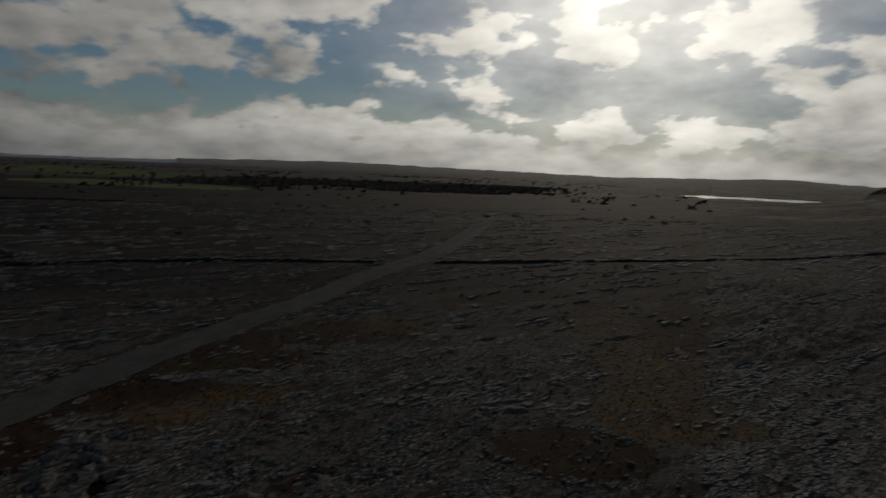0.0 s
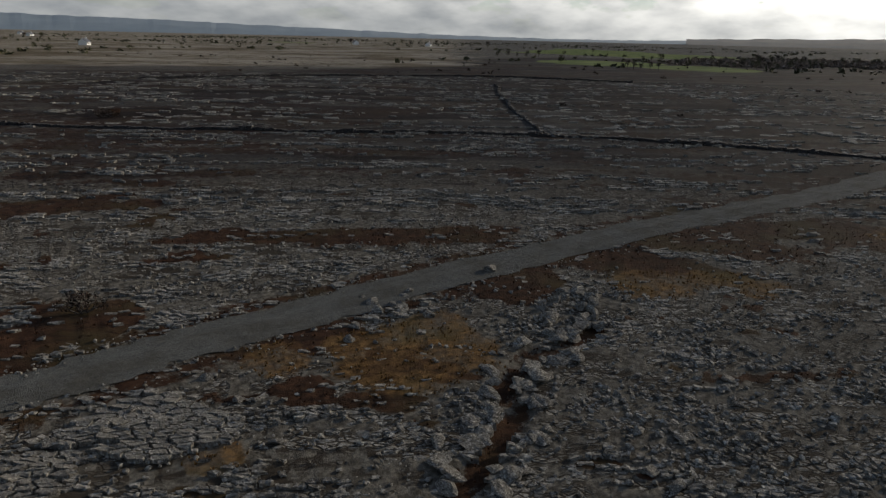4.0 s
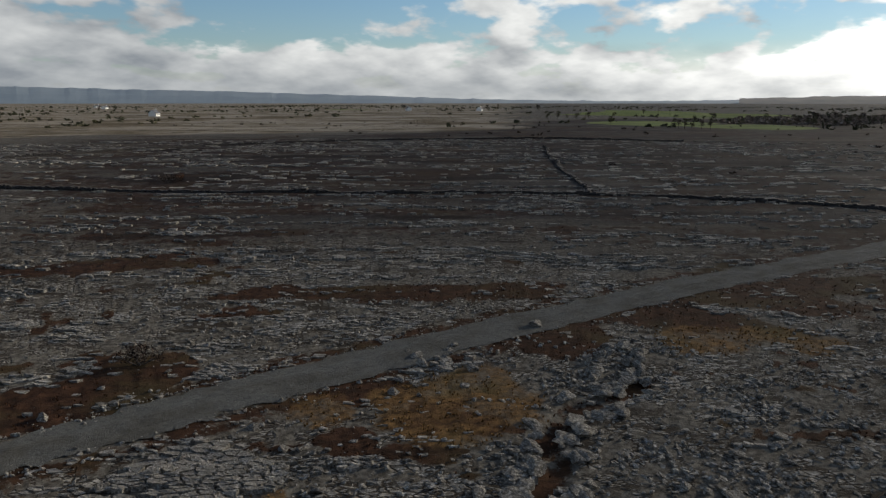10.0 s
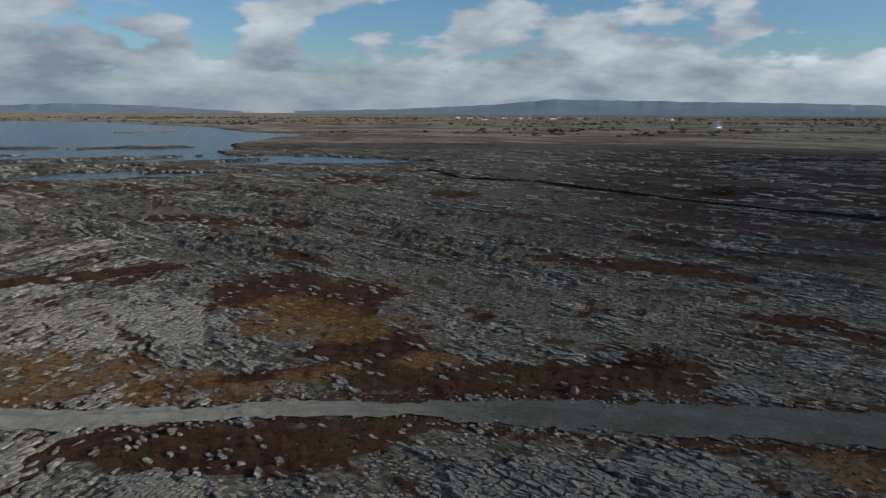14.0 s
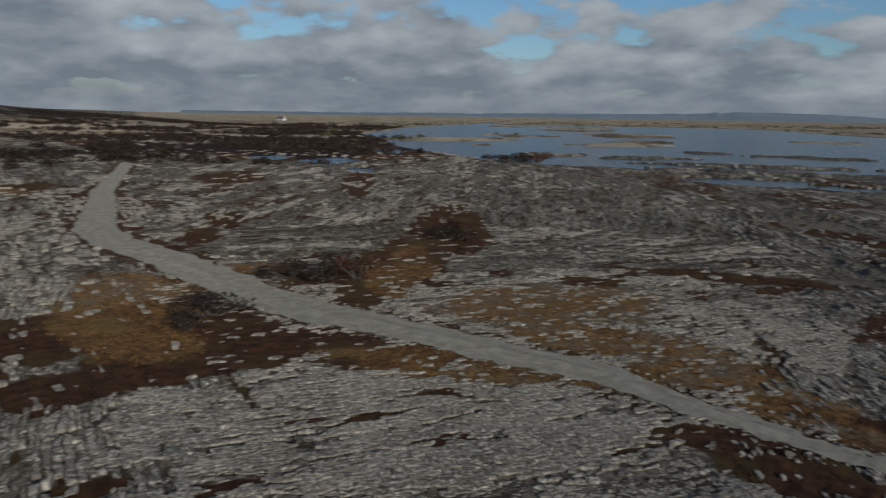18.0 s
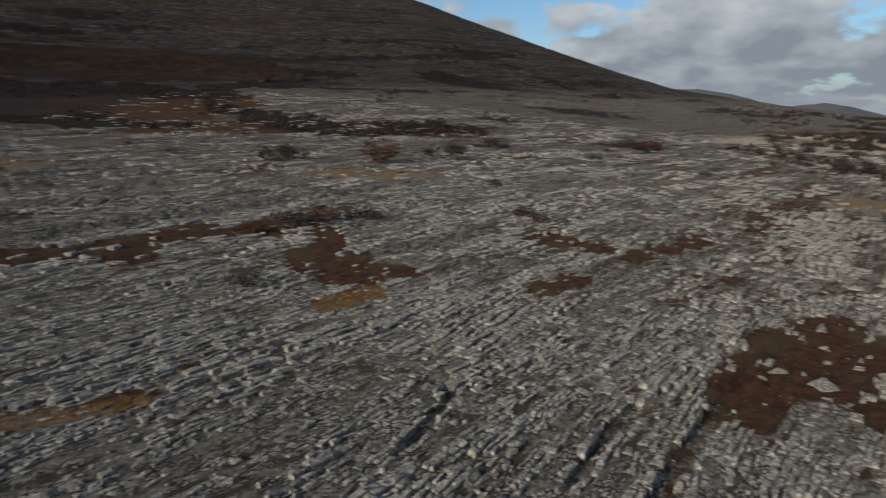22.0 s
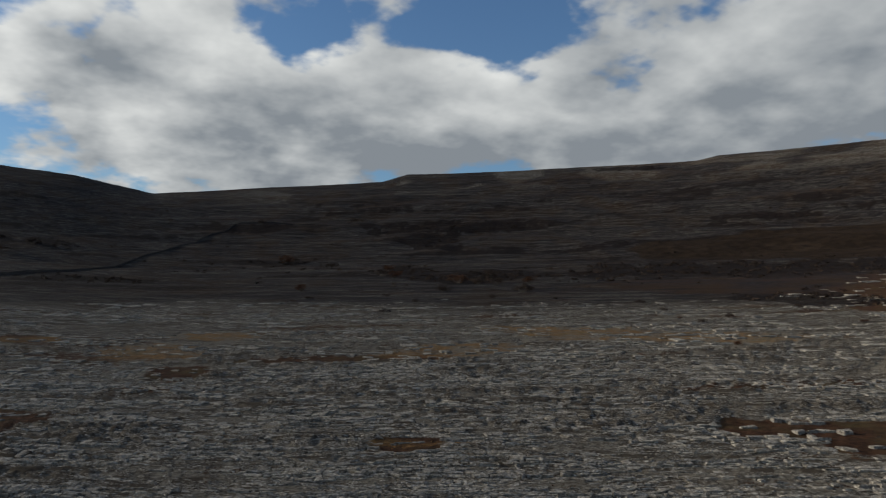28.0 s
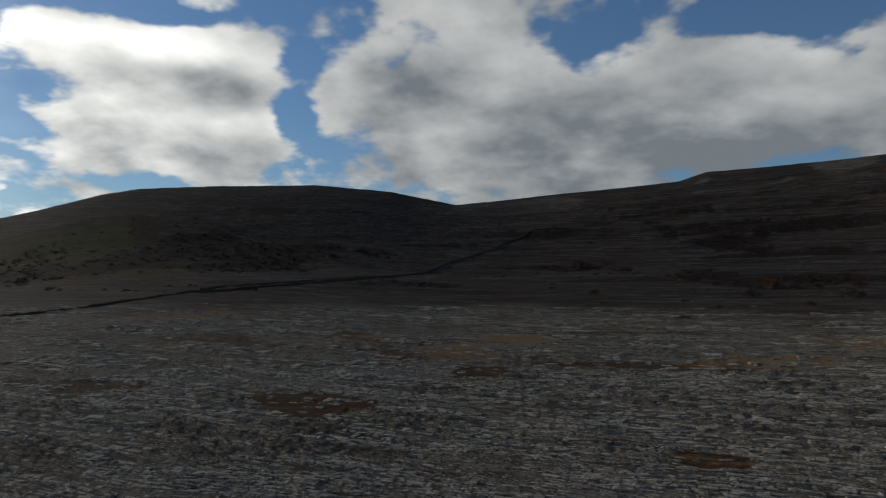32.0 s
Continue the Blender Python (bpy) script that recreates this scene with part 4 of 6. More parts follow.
# ---- the ground: one sheet, from under the camera to the horizon ----
def ring_radii():
    rs = [0.02] + [float(n) for n in range(1, 14)]
    rs += [EYE / math.tan(radians(e)) for e in np.concatenate([np.arange(40.0, 13.0, -0.45), np.arange(13.0, 5.0, -0.13)])]
    while rs[-1] < 4700:
        r = rs[-1]
        rs.append(r + (min(r * r / EYE * 0.0011, 5.0) if r < 800 else r * r / EYE * 0.0008))
    return np.array(rs)


def build_ground():
    rs, spokes = ring_radii(), 1600
    a = np.linspace(0, 2 * math.pi, spokes, endpoint=False)
    x, y = (rs[:, None] * -np.sin(a)).ravel(), (rs[:, None] * np.cos(a)).ravel()
    x = x + 0.3 * np.exp(-np.hypot(x, y))
    r = np.hypot(x, y)
    z = land(x, y)
    heath, grass = patch_mask("heath", x, y), patch_mask("grass", x, y)
    field, pasture = patch_mask("field", x, y, 0.08), patch_mask("pasture", x, y, 0.2)
    wet, path = in_lake(x, y), off_track(x, y)
    az = bearing(x, y)
    up = smooth(8, 30, z)
    # heath strips between the terraces, and thin heath over the plain
    tx, ty = along_strike(x, y)
    strips = smooth(0.60, 0.72, fbm(tx / 34, ty / 9, 4, 71)) * smooth(50, 90, r)
    heath = np.maximum(heath, strips * 0.55 * (1 - up))
    # southern plain: mostly dark turf, thin lines of rock, cloud shade in its colour
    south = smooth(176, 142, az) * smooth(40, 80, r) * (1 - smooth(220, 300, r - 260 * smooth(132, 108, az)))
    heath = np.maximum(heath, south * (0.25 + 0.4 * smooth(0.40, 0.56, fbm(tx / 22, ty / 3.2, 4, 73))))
    slope_strips = smooth(0.50, 0.62, fbm(x / 70 + 9, z / 5.0 + fbm(x / 60, y / 60, 2, 8) * 2.4, 3, 77))
    heath = np.maximum(heath, 0.45 * slope_strips * up)
    scattered = smooth(0.66, 0.74, fbm(tx / 5.5, ty / 1.4, 4, 81)) * 0.8
    heath = np.maximum(heath, scattered * smooth(250, 120, r) * (1 - 0.55 * smooth(255, 275, az)))
    verge = smooth(2.2, 0.6, path) * smooth(-0.6, 0.2, path)
    heath = np.maximum(heath, verge * 0.62)
    grass *= 1 - 0.45 * smooth(42, 60, r) * (1 - smooth(0.40, 0.58, fbm(tx / 5, ty / 2.2, 4, 85)))
    far = smooth(230, 330, r) * (1 - smooth(2, 9, z)) * (1 - 0.9 * smooth(132, 108, az))
    # broken rock: blocks that stand a hand above the soil
    n = fbm(tx / 0.75, ty / 0.42, 3, 31) - 0.10 * smooth(178, 160, az) * smooth(60, 120, r)
    rough = smooth(210, 95, r)
    even = 0.9 - 0.42 * smooth(178, 160, az)
    blocks = even + rough * (smooth(0.40, 0.50, n) - even)
    blocks *= 1 - 0.45 * south
    blocks *= 0.55 + 0.45 * smooth(0.30, 0.46, fbm(tx / 9, ty / 4, 3, 35))
    rock = np.clip(blocks * 1.2 - heath - grass, 0, 1) * smooth(0.0, 0.8, path)
    near_low = smooth(58, 50, r)
    height = rock * (0.09 + 0.16 * (fbm(x / 3.0, y / 3.0, 2, 37) - 0.5)) * smooth(46, 58, r) * (0.25 + 0.75 * rough)
    height += (fbm(x / 0.5, y / 0.5, 2, 41) - 0.5) * 0.12 * smooth(46, 60, r) * smooth(0, 1, path)
    height += (fbm(x / 0.35, y / 0.35, 3, 45) - 0.5) * 0.10 * near_low * smooth(0, 0.8, path)
    tuft = (fbm(x / 0.45, y / 0.45, 3, 43) - 0.35) * 0.18
    height += tuft * np.maximum(heath, grass) * smooth(0, 0.6, path)
    ledge = rock * 0.28 * (1 - south) * smooth(0.5, 0.62, fbm(tx / 18, ty / 5, 3, 47)) * smooth(46, 60, r)
    z = z + height + ledge - 0.03 * smooth(58, 50, r)
    gully = off_line(x, y, GULLY)
    z -= 0.18 * smooth(0.8, 0.15, gully)
    for line in FISSURES:
        z -= 0.3 * smooth(0.7, 0.2, off_line(x, y, line))
    rock *= 0.85 + 0.15 * smooth(47, 54, r)
    heath = np.maximum(heath, 0.6 * smooth(0.8, 0.3, gully))
    rock = np.clip(rock - smooth(1.0, 0.5, gully), 0, 1)
    flat_far = smooth(600, 1500, r) * (1 - smooth(3, 10, z))
    z = z * (1 - flat_far)
    z = z * (1 - wet) - 1.3 * wet
    i, j = np.meshgrid(np.arange(len(rs) - 1), np.arange(spokes), indexing="ij")
    k = (j + 1) % spokes
    faces = np.stack([i * spokes + j, (i + 1) * spokes + j, (i + 1) * spokes + k, i * spokes + k], -1).reshape(-1, 4)[:, ::-1]
    me = mesh_of("ground", np.stack([x, y, z], 1), faces, GROUND)
    crest = smooth(628, 668, r) * smooth(300, 306, az) * smooth(362, 354, az) * smooth(0.42, 0.56, fbm(x / 40, y / 40, 3, 79))
    thick = smooth(0.50, 0.64, fbm(x / 70 + 40, y / 70 + z / 5.5, 4, 83)) * smooth(8, 16, z) * smooth(690, 600, r)
    thick *= 1 - 0.75 * smooth(400, 330, r) * smooth(330, 300, az)
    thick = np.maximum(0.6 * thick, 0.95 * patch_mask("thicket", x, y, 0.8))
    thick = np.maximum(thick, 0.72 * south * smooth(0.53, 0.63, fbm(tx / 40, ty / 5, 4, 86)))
    # last channel: moorland darkened for cloud shade, on the hill and southern plain
    one = np.stack([heath, grass, rock, np.maximum(smooth(0.85, 1.35, (z + 4 * (fbm(x / 30, y / 30, 3, 89) - 0.5)) / shade_foot(az)) * (1 - 0.85 * crest), 0.85 * south)], 1).astype(np.float32)
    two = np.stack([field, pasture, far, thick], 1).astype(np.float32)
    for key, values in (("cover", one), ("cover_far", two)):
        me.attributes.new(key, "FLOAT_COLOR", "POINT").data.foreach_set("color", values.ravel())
    zone = strike_zone(x, y)
    three = np.stack([zone == 0, zone == 1, zone == 2, patch_mask("olive", x, y, 0.2)], 1).astype(np.float32)
    me.attributes.new("strike", "FLOAT_COLOR", "POINT").data.foreach_set("color", three.ravel())
    me.attributes.remove(me.attributes["sharp_face"])
    return tagged(new("ground", me), "grey limestone pavement with brown heath and orange grass", "ground", kind="structure")


ground = build_ground()


def sheet(name, xs, ys, z, mat):
    v = np.array([(x, y, z) for x, y in zip(xs, ys)])
    return new(name, mesh_of(name, v, np.arange(len(v))[None, :], mat))


tagged(sheet("water", [-90, 780, 780, -90], [-930, -930, -90, -90], -0.45, WATER), "wind-ruffled blue-grey lake with low islands", "lake", kind="structure")
for cx, cy, la, lb, hd in SPOTS["pond"]:
    if cx < -100:
        aa = np.linspace(0, 2 * math.pi, 24, endpoint=False)
        tagged(sheet("water", cx + 1.4 * max(la, lb) * np.cos(aa), cy + 1.4 * max(la, lb) * np.sin(aa), -0.45, WATER), "small shining pond on the plain", "pond", kind="structure")


def build_track():
    across = np.linspace(-1, 1, 9)
    d = np.gradient(TRACK, axis=0)
    d /= np.linalg.norm(d, axis=1)[:, None]
    side = np.stack([-d[:, 1], d[:, 0]], 1)
    half = track_half(TRACK[:, 0], TRACK[:, 1])
    s = np.arange(900) * 0.4
    rows = []
    for u in across:
        wob = (fbm(s / 1.7, s * 0 + 5 * u, 3, 91) - 0.5) * 0.9 * abs(u)
        p = TRACK + side * (u * half + np.sign(u) * wob)[:, None]
        crown = 0.07 - 0.12 * abs(u) ** 3 + 0.05 * np.cos(u * 6.3)
        rows.append(np.column_stack([p, land(p[:, 0], p[:, 1]) + crown + (fbm(p[:, 0] * 2, p[:, 1] * 2, 2, 93) - 0.5) * 0.05 + 0.02]))
    v = np.stack(rows, 1).reshape(-1, 3)
    i, j = np.meshgrid(np.arange(899), np.arange(8), indexing="ij")
    f = np.stack([i * 9 + j, i * 9 + j + 1, (i + 1) * 9 + j + 1, (i + 1) * 9 + j], -1).reshape(-1, 4)[:, ::-1]
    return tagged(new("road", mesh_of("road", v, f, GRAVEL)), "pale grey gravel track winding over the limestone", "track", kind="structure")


build_track()


# ---- far hills ----
def far_hills(name, mat, dist, azs, els, seed, label):
    a = np.radians(np.linspace(azs[0], azs[-1], 260))
    el = np.interp(np.degrees(a), azs, els)
    top = EYE + dist * np.tan(np.radians(el)) + (fbm(np.degrees(a) * 1.4, a * 0, 4, seed) - 0.5) * dist * 0.0022
    rows = [np.column_stack([-np.sin(a) * d, np.cos(a) * d, h]) for d, h in ((dist * 0.9, top * 0 - 4), (dist * 0.95, top * 0.55), (dist, top), (dist * 1.05, top * 0 - 4))]
    v = np.concatenate(rows)
    i, j = np.meshgrid(np.arange(3), np.arange(259), indexing="ij")
    f = np.stack([i * 260 + j, (i + 1) * 260 + j, (i + 1) * 260 + j + 1, i * 260 + j + 1], -1).reshape(-1, 4)[:, ::-1]
    return tagged(new(name, mesh_of(name, v, f, mat)), label, "hills", kind="structure")


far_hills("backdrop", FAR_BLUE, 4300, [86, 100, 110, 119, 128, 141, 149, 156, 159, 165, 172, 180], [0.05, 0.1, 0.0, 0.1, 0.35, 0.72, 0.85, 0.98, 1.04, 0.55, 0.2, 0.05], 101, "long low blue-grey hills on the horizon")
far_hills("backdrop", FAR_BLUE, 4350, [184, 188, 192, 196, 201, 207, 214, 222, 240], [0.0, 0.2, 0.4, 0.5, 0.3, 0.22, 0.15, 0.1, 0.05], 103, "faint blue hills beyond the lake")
far_hills("backdrop", FAR_DARK, 2300, [251, 254, 256.7, 258.5, 261.3, 264.9, 267.2, 269, 275], [0.1, 0.4, 1.15, 1.42, 1.15, 2.1, 2.45, 2.4, 1.0], 107, "dark rounded moorland hills behind the slope")
far_hills("backdrop", FAR_DARK, 3900, [43, 46, 49, 54.5, 59, 68, 80, 90, 102], [0.0, 0.05, 0.1, 0.42, 0.25, 0.1, 0.3, 0.45, 0.2], 109, "low hazy ridge under the sun")


# ---- things ----
def part(name, me, parent, label=""):
    ob = new(name, me)
    ob.parent = parent
    return tagged(ob, label)


def height_at(x, y):
    return float(land(np.array([x], float), np.array([y], float))[0])


rng = np.random.default_rng(7)


def ball(subdiv):
    bm = bmesh.new()
    bmesh.ops.create_icosphere(bm, subdivisions=subdiv, radius=1.0)
    v = np.array([p.co[:] for p in bm.verts])
    f = np.array([[p.index for p in q.verts] for q in bm.faces])
    bm.free()
    return v, f


BALL1, BALL3 = ball(1), ball(3)


def rock_verts(v, seed, rough=0.35):
    """A ball knocked into an angular block: cut by a few planes, then roughened."""
    g = np.random.default_rng(seed)
    out = v.copy()
    for _ in range(15):
        n = g.normal(size=3)
        n /= np.linalg.norm(n)
        d = g.uniform(0.36, 0.78)
        over = np.maximum(out @ n - d, 0)
        out -= over[:, None] * n
    out *= 1 + rough * (fbm(v[:, 0] * 1.7 + seed, v[:, 1] * 1.7 + v[:, 2] * 1.3, 3, seed) - 0.5)[:, None]
    return out


ROCKS = [mesh_of("boulder", rock_verts(BALL3[0], 11 + k), BALL3[1], STONE) for k in range(7)]


def boulder(x, y, size, flat, label, group=""):
    flat *= 0.8
    k = int(rng.integers(len(ROCKS)))
    ob = new("boulder", ROCKS[k])
    w = size * rng.uniform(0.8, 1.25)
    m = pose(x, y, height_at(x, y) + size * flat * 0.22, rng.uniform(-9, 9), rng.uniform(-9, 9), rng.uniform(0, 360))
    ob.matrix_world = m @ Matrix.Diagonal((w, size, size * flat, 1))
    return tagged(ob, label, "boulder", group)


boulder(-32.4, -16.3, 0.50, 0.8, "pale round boulder at the gravel track's edge")
boulder(-11.6, -26.9, 0.34, 0.9, "small pale boulder in brown heath")
boulder(-14.4, -27.7, 0.30, 0.7, "small pale boulder in brown heath")
boulder(17.1, -38.9, 0.45, 0.5, "flat white stone lying in orange grass")
boulder(10.8, -21.4, 0.30, 0.8, "white stone on the limestone pavement")
boulder(34.0, -8.2, 1.15, 0.4, "broad flat grey boulder beside dark heath")
boulder(36.5, -11.5, 0.6, 0.5, "flat grey boulder beside dark heath")
boulder(12.2, 31.7, 0.42, 0.9, "upright pale boulder on broken limestone")
boulder(8.5, 32.2, 0.55, 0.7, "leaning grey boulder on broken limestone")
boulder(7.9, 34.1, 0.45, 0.7, "leaning grey boulder on broken limestone")
boulder(18.5, 31.0, 0.40, 0.7, "leaning grey boulder on broken limestone")
# broken rock along both lips of the gully
for (gx0, gy0), (gx1, gy1) in zip(GULLY, GULLY[1:]):
    for n in range(11):
        q = (n + rng.uniform(0, 1)) / 11
        side = rng.choice([-1, 1]) * rng.uniform(0.35, 1.3)
        dx, dy = gx1 - gx0, gy1 - gy0
        ll = math.hypot(dx, dy)
        boulder(gx0 + q * dx - dy / ll * side, gy0 + q * dy + dx / ll * side, rng.uniform(0.2, 0.65), rng.uniform(0.3, 0.55),
                "rough grey limestone block on the gully's lip", "rocks along the gully")
for (gx0, gy0), (gx1, gy1) in zip(RING, RING[1:]):
    steps = max(3, int(math.hypot(gx1 - gx0, gy1 - gy0) / 0.55))
    for n in range(steps):
        q = (n + rng.uniform(0.2, 0.8)) / steps
        boulder(gx0 + q * (gx1 - gx0) + rng.normal() * 0.15, gy0 + q * (gy1 - gy0) + rng.normal() * 0.15, rng.uniform(0.3, 0.6), rng.uniform(0.6, 0.95),
                "grey limestone block set in a low ring", "rocks along the gully")
# the ledge by the track and loose blocks on the pavement
for cx, cy, sx, sy, count, big in ((-25, -18, 3.0, 1.5, 16, 0.5), (-13, -18, 4, 3, 14, 0.35), (-22, -3, 6, 5, 22, 0.42), (-30, -5, 6, 5, 14, 0.35), (13, -23, 6, 3, 12, 0.3),
                                 (12, 30, 10, 5, 24, 0.42), (26, 8, 9, 8, 18, 0.38), (35, -4, 1.5, 2, 6, 0.5), (33, -12, 3, 2, 3, 0.4), (-6, 34, 9, 6, 18, 0.35)):
    for n in range(count):
        boulder(cx + rng.normal() * sx * 0.6, cy + rng.normal() * sy * 0.6, rng.uniform(0.4, 1.0) * big, rng.uniform(0.4, 0.8),
                "weathered grey limestone block on bare pavement", "loose blocks on the pavement")


# dry stone walls: courses of rough blocks, one joined run a wall
def block_run(centres, sizes, turns):
    """Many rough blocks in one mesh."""
    base = np.array([(x, y, z) for x in (-1, 1) for y in (-1, 1) for z in (-1, 1)], float)
    quads = np.array([(0, 1, 3, 2), (4, 6, 7, 5), (0, 4, 5, 1), (2, 3, 7, 6), (0, 2, 6, 4), (1, 5, 7, 3)])
    n = len(centres)
    v = base[None] * sizes[:, None] * (1 + rng.uniform(-0.22, 0.22, (n, 8, 3)))
    c, s = np.cos(turns)[:, None], np.sin(turns)[:, None]
    v = np.stack([v[..., 0] * c - v[..., 1] * s, v[..., 0] * s + v[..., 1] * c, v[..., 2]], -1) + centres[:, None]
    return v.reshape(-1, 3), (quads[None] + 8 * np.arange(n)[:, None, None]).reshape(-1, 4)


WALLSTONE = make_plain("dark_wall_stone", (0.014, 0.012, 0.011), (0.055, 0.05, 0.046), 1.6, 0.92, 0.05)


def dry_stone_wall(line, high, label, step=0.42):
    centres, sizes, turns = [], [], []
    for (x0, y0), (x1, y1) in zip(line, line[1:]):
        ll = math.hypot(x1 - x0, y1 - y0)
        turn = math.atan2(y1 - y0, x1 - x0)
        for n in range(int(ll / step)):
            q = (n + 0.5) * step / ll
            x, y = x0 + q * (x1 - x0), y0 + q * (y1 - y0)
            bend = 1.6 * (vnoise(np.array([x / 9]), np.array([y / 9]), 3)[0] - 0.5)
            x, y = x - math.sin(turn) * bend, y + math.cos(turn) * bend
            ground_z = height_at(x, y)
            top = 0.75 * high * rng.uniform(0.7, 1.15) * (0.45 + 0.75 * vnoise(np.array([x / 4.0]), np.array([y / 4.0]), 13)[0])
            for level in range(3):
                centres.append((x + rng.uniform(-0.1, 0.1), y + rng.uniform(-0.1, 0.1), ground_z + top * (level + 0.45) / 3))
                sizes.append((step * 0.55, 0.34 - 0.06 * level, top / 6 * 1.1))
                turns.append(turn + rng.uniform(-0.25, 0.25))
    v, f = block_run(np.array(centres), np.array(sizes), np.array(turns))
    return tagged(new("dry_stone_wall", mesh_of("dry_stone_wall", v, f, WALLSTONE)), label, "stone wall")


dry_stone_wall([(-26.5, -142.3), (-29.5, -122), (-40.5, -116.5), (-47, -100), (-57.8, -80), (-70.8, -58.5), (-85.5, -36), (-91, -15), (-91.5, 5.5)], 0.62, "long dark dry stone wall across the limestone plain")
dry_stone_wall([(-93, 13.5), (-99, 45), (-106, 80), (-118, 120)], 0.62, "dark dry stone wall running on beyond the track")
dry_stone_wall([(-87, -37), (-103, -46), (-117.5, -55), (-140, -68), (-169, -84)], 0.7, "dark dry stone wall branching off across the plain", 0.5)
dry_stone_wall([(-69, -162), (-118, -161.5), (-166, -145), (-207, -103), (-215, -60)], 0.8, "far dark dry stone wall on the plain", 0.6)
dry_stone_wall([(-122, 254), (-102, 304), (-66, 393), (-43, 472), (-14, 529), (12, 570), (76, 556)], 1.5, "dark wall and scrub line climbing the hillside", 0.9)
dry_stone_wall([(-142, 177), (-131, 200), (-125, 287), (-69, 391)], 1.1, "dark dry stone wall along the foot of the hill", 0.8)


# shrubs and trees: stems below, a crown of many small leaves and twigs above
def leaf_cloud(name, centres, radii, count, leaf, mat, seed, squash=0.8):
    g = np.random.default_rng(seed)
    which = g.integers(len(centres), size=count)
    d = g.normal(size=(count, 3))
    d /= np.linalg.norm(d, axis=1)[:, None]
    p = np.array(centres)[which] + d * (np.array(radii)[which] * g.uniform(0.35, 1.05, count) ** 0.6)[:, None] * (1, 1, squash)
    a, b = g.normal(size=(count, 3)), g.normal(size=(count, 3))
    a *= (leaf * g.uniform(0.5, 1.3, count) / np.linalg.norm(a, axis=1))[:, None]
    b *= (leaf * g.uniform(0.25, 0.7, count) / np.linalg.norm(b, axis=1))[:, None]
    v = np.stack([p - a, p - b * 0.6, p + a, p + b], 1).reshape(-1, 3)
    return mesh_of(name, v, np.arange(count * 4).reshape(-1, 4), mat)


def limb_mesh(name, limbs, mat):
    """Tapered five-sided limbs: (foot, tip, radius at the foot, radius at the tip)."""
    vs, fs = [], []
    for foot, tip, r0, r1 in limbs:
        foot, tip = Vector(foot), Vector(tip)
        turn = (tip - foot).to_track_quat("Z", "Y")
        k = len(vs)
        for centre, r in ((foot, r0), ((foot + tip) / 2, (r0 + r1) / 2 * 1.05), (tip, r1)):
            for n in range(5):
                vs.append(centre + turn @ Vector((r * math.cos(1.2566 * n), r * math.sin(1.2566 * n), 0)))
        for ring in (0, 5):
            for n in range(5):
                fs.append((k + ring + n, k + ring + (n + 1) % 5, k + ring + 5 + (n + 1) % 5, k + ring + 5 + n))
    return mesh_of(name, np.array([v[:] for v in vs]), np.array(fs), mat)


def make_shrub(seed, mat, label):
    g = np.random.default_rng(seed)
    shrub = tagged(new("shrub"), label, "shrub", "shrubs on the limestone")
    shrub.location = (0, 0, -60)
    cs = [(g.normal() * 0.55, g.normal() * 0.55, g.uniform(0.35, 0.75)) for _ in range(8)]
    part("stem", limb_mesh("stem", [((0, 0, -0.1), c, 0.05, 0.012) for c in cs], BARK), shrub)
    part("crown", leaf_cloud("crown", cs, [g.uniform(0.3, 0.5) for _ in cs], 600, 0.10, mat, seed + 1, 0.75), shrub, "dense bare brown twigs")
    return shrub


def make_tree(seed, mat, label, tall, wide):
    g = np.random.default_rng(seed)
    tree = tagged(new("tree"), label, "tree", "trees along the far fields")
    cs, limbs = [], [((0, 0, -0.3), (g.uniform(-.2, .2), g.uniform(-.2, .2), tall * 0.5), 0.22, 0.12)]
    for n in range(11):
        a, up = n * 2.4 + g.uniform(0, 0.6), g.uniform(0.38, 1.0)
        c = (math.cos(a) * wide * g.uniform(0.3, 0.75) * (1.25 - up * 0.6), math.sin(a) * wide * g.uniform(0.3, 0.75) * (1.25 - up * 0.6), tall * up * 0.88)
        cs.append(c)
        limbs.append(((0, 0, tall * g.uniform(0.2, 0.5)), c, 0.09, 0.025))
    part("trunk", limb_mesh("trunk", limbs, BARK), tree)
    part("crown", leaf_cloud("crown", cs, [wide * g.uniform(0.28, 0.45) for _ in cs], 520, 0.36, mat, seed + 1), tree)
    return tree


def plant_out(first, places, low, high):
    """Copies of the given plants at places of the plan, sized between low and high."""
    for n, (x, y, *size) in enumerate(places):
        s = size[0] if size else rng.uniform(low, high)
        m = pose(x, y, height_at(x, y) - 0.05, 0, 0, rng.uniform(0, 360))
        ob = copy_thing(first[n % len(first)], m)
        ob.scale = (s * rng.uniform(0.9, 1.3), s * rng.uniform(0.9, 1.3), s)


def done_with(first):
    for ob in first:
        for child in list(ob.children_recursive):
            bpy.data.objects.remove(child)
        bpy.data.objects.remove(ob)


shrubs = [make_shrub(201, SCRUB, "low bare brown shrub on limestone"), make_shrub(211, SCRUB, "low bare brown shrub on limestone"), make_shrub(221, HEATH, "rust-brown shrub on limestone")]
plant_out(shrubs, [(-17, -29, 0.9), (38, -33, 1.9), (36.5, -34.5, 1.8), (40.5, -31.5, 1.5), (42, -52, 1.9), (44, -55, 1.6), (36, -22, 1.5), (34.5, -19.5, 1.2), (68, 34, 1.9), (64.5, 36, 1.8), (71, 31, 1.7), (60, 38, 1.3),
                   (42.4, 27.5, 1.0), (81, 14, 1.5), (78, 12, 1.1)], 1, 2)
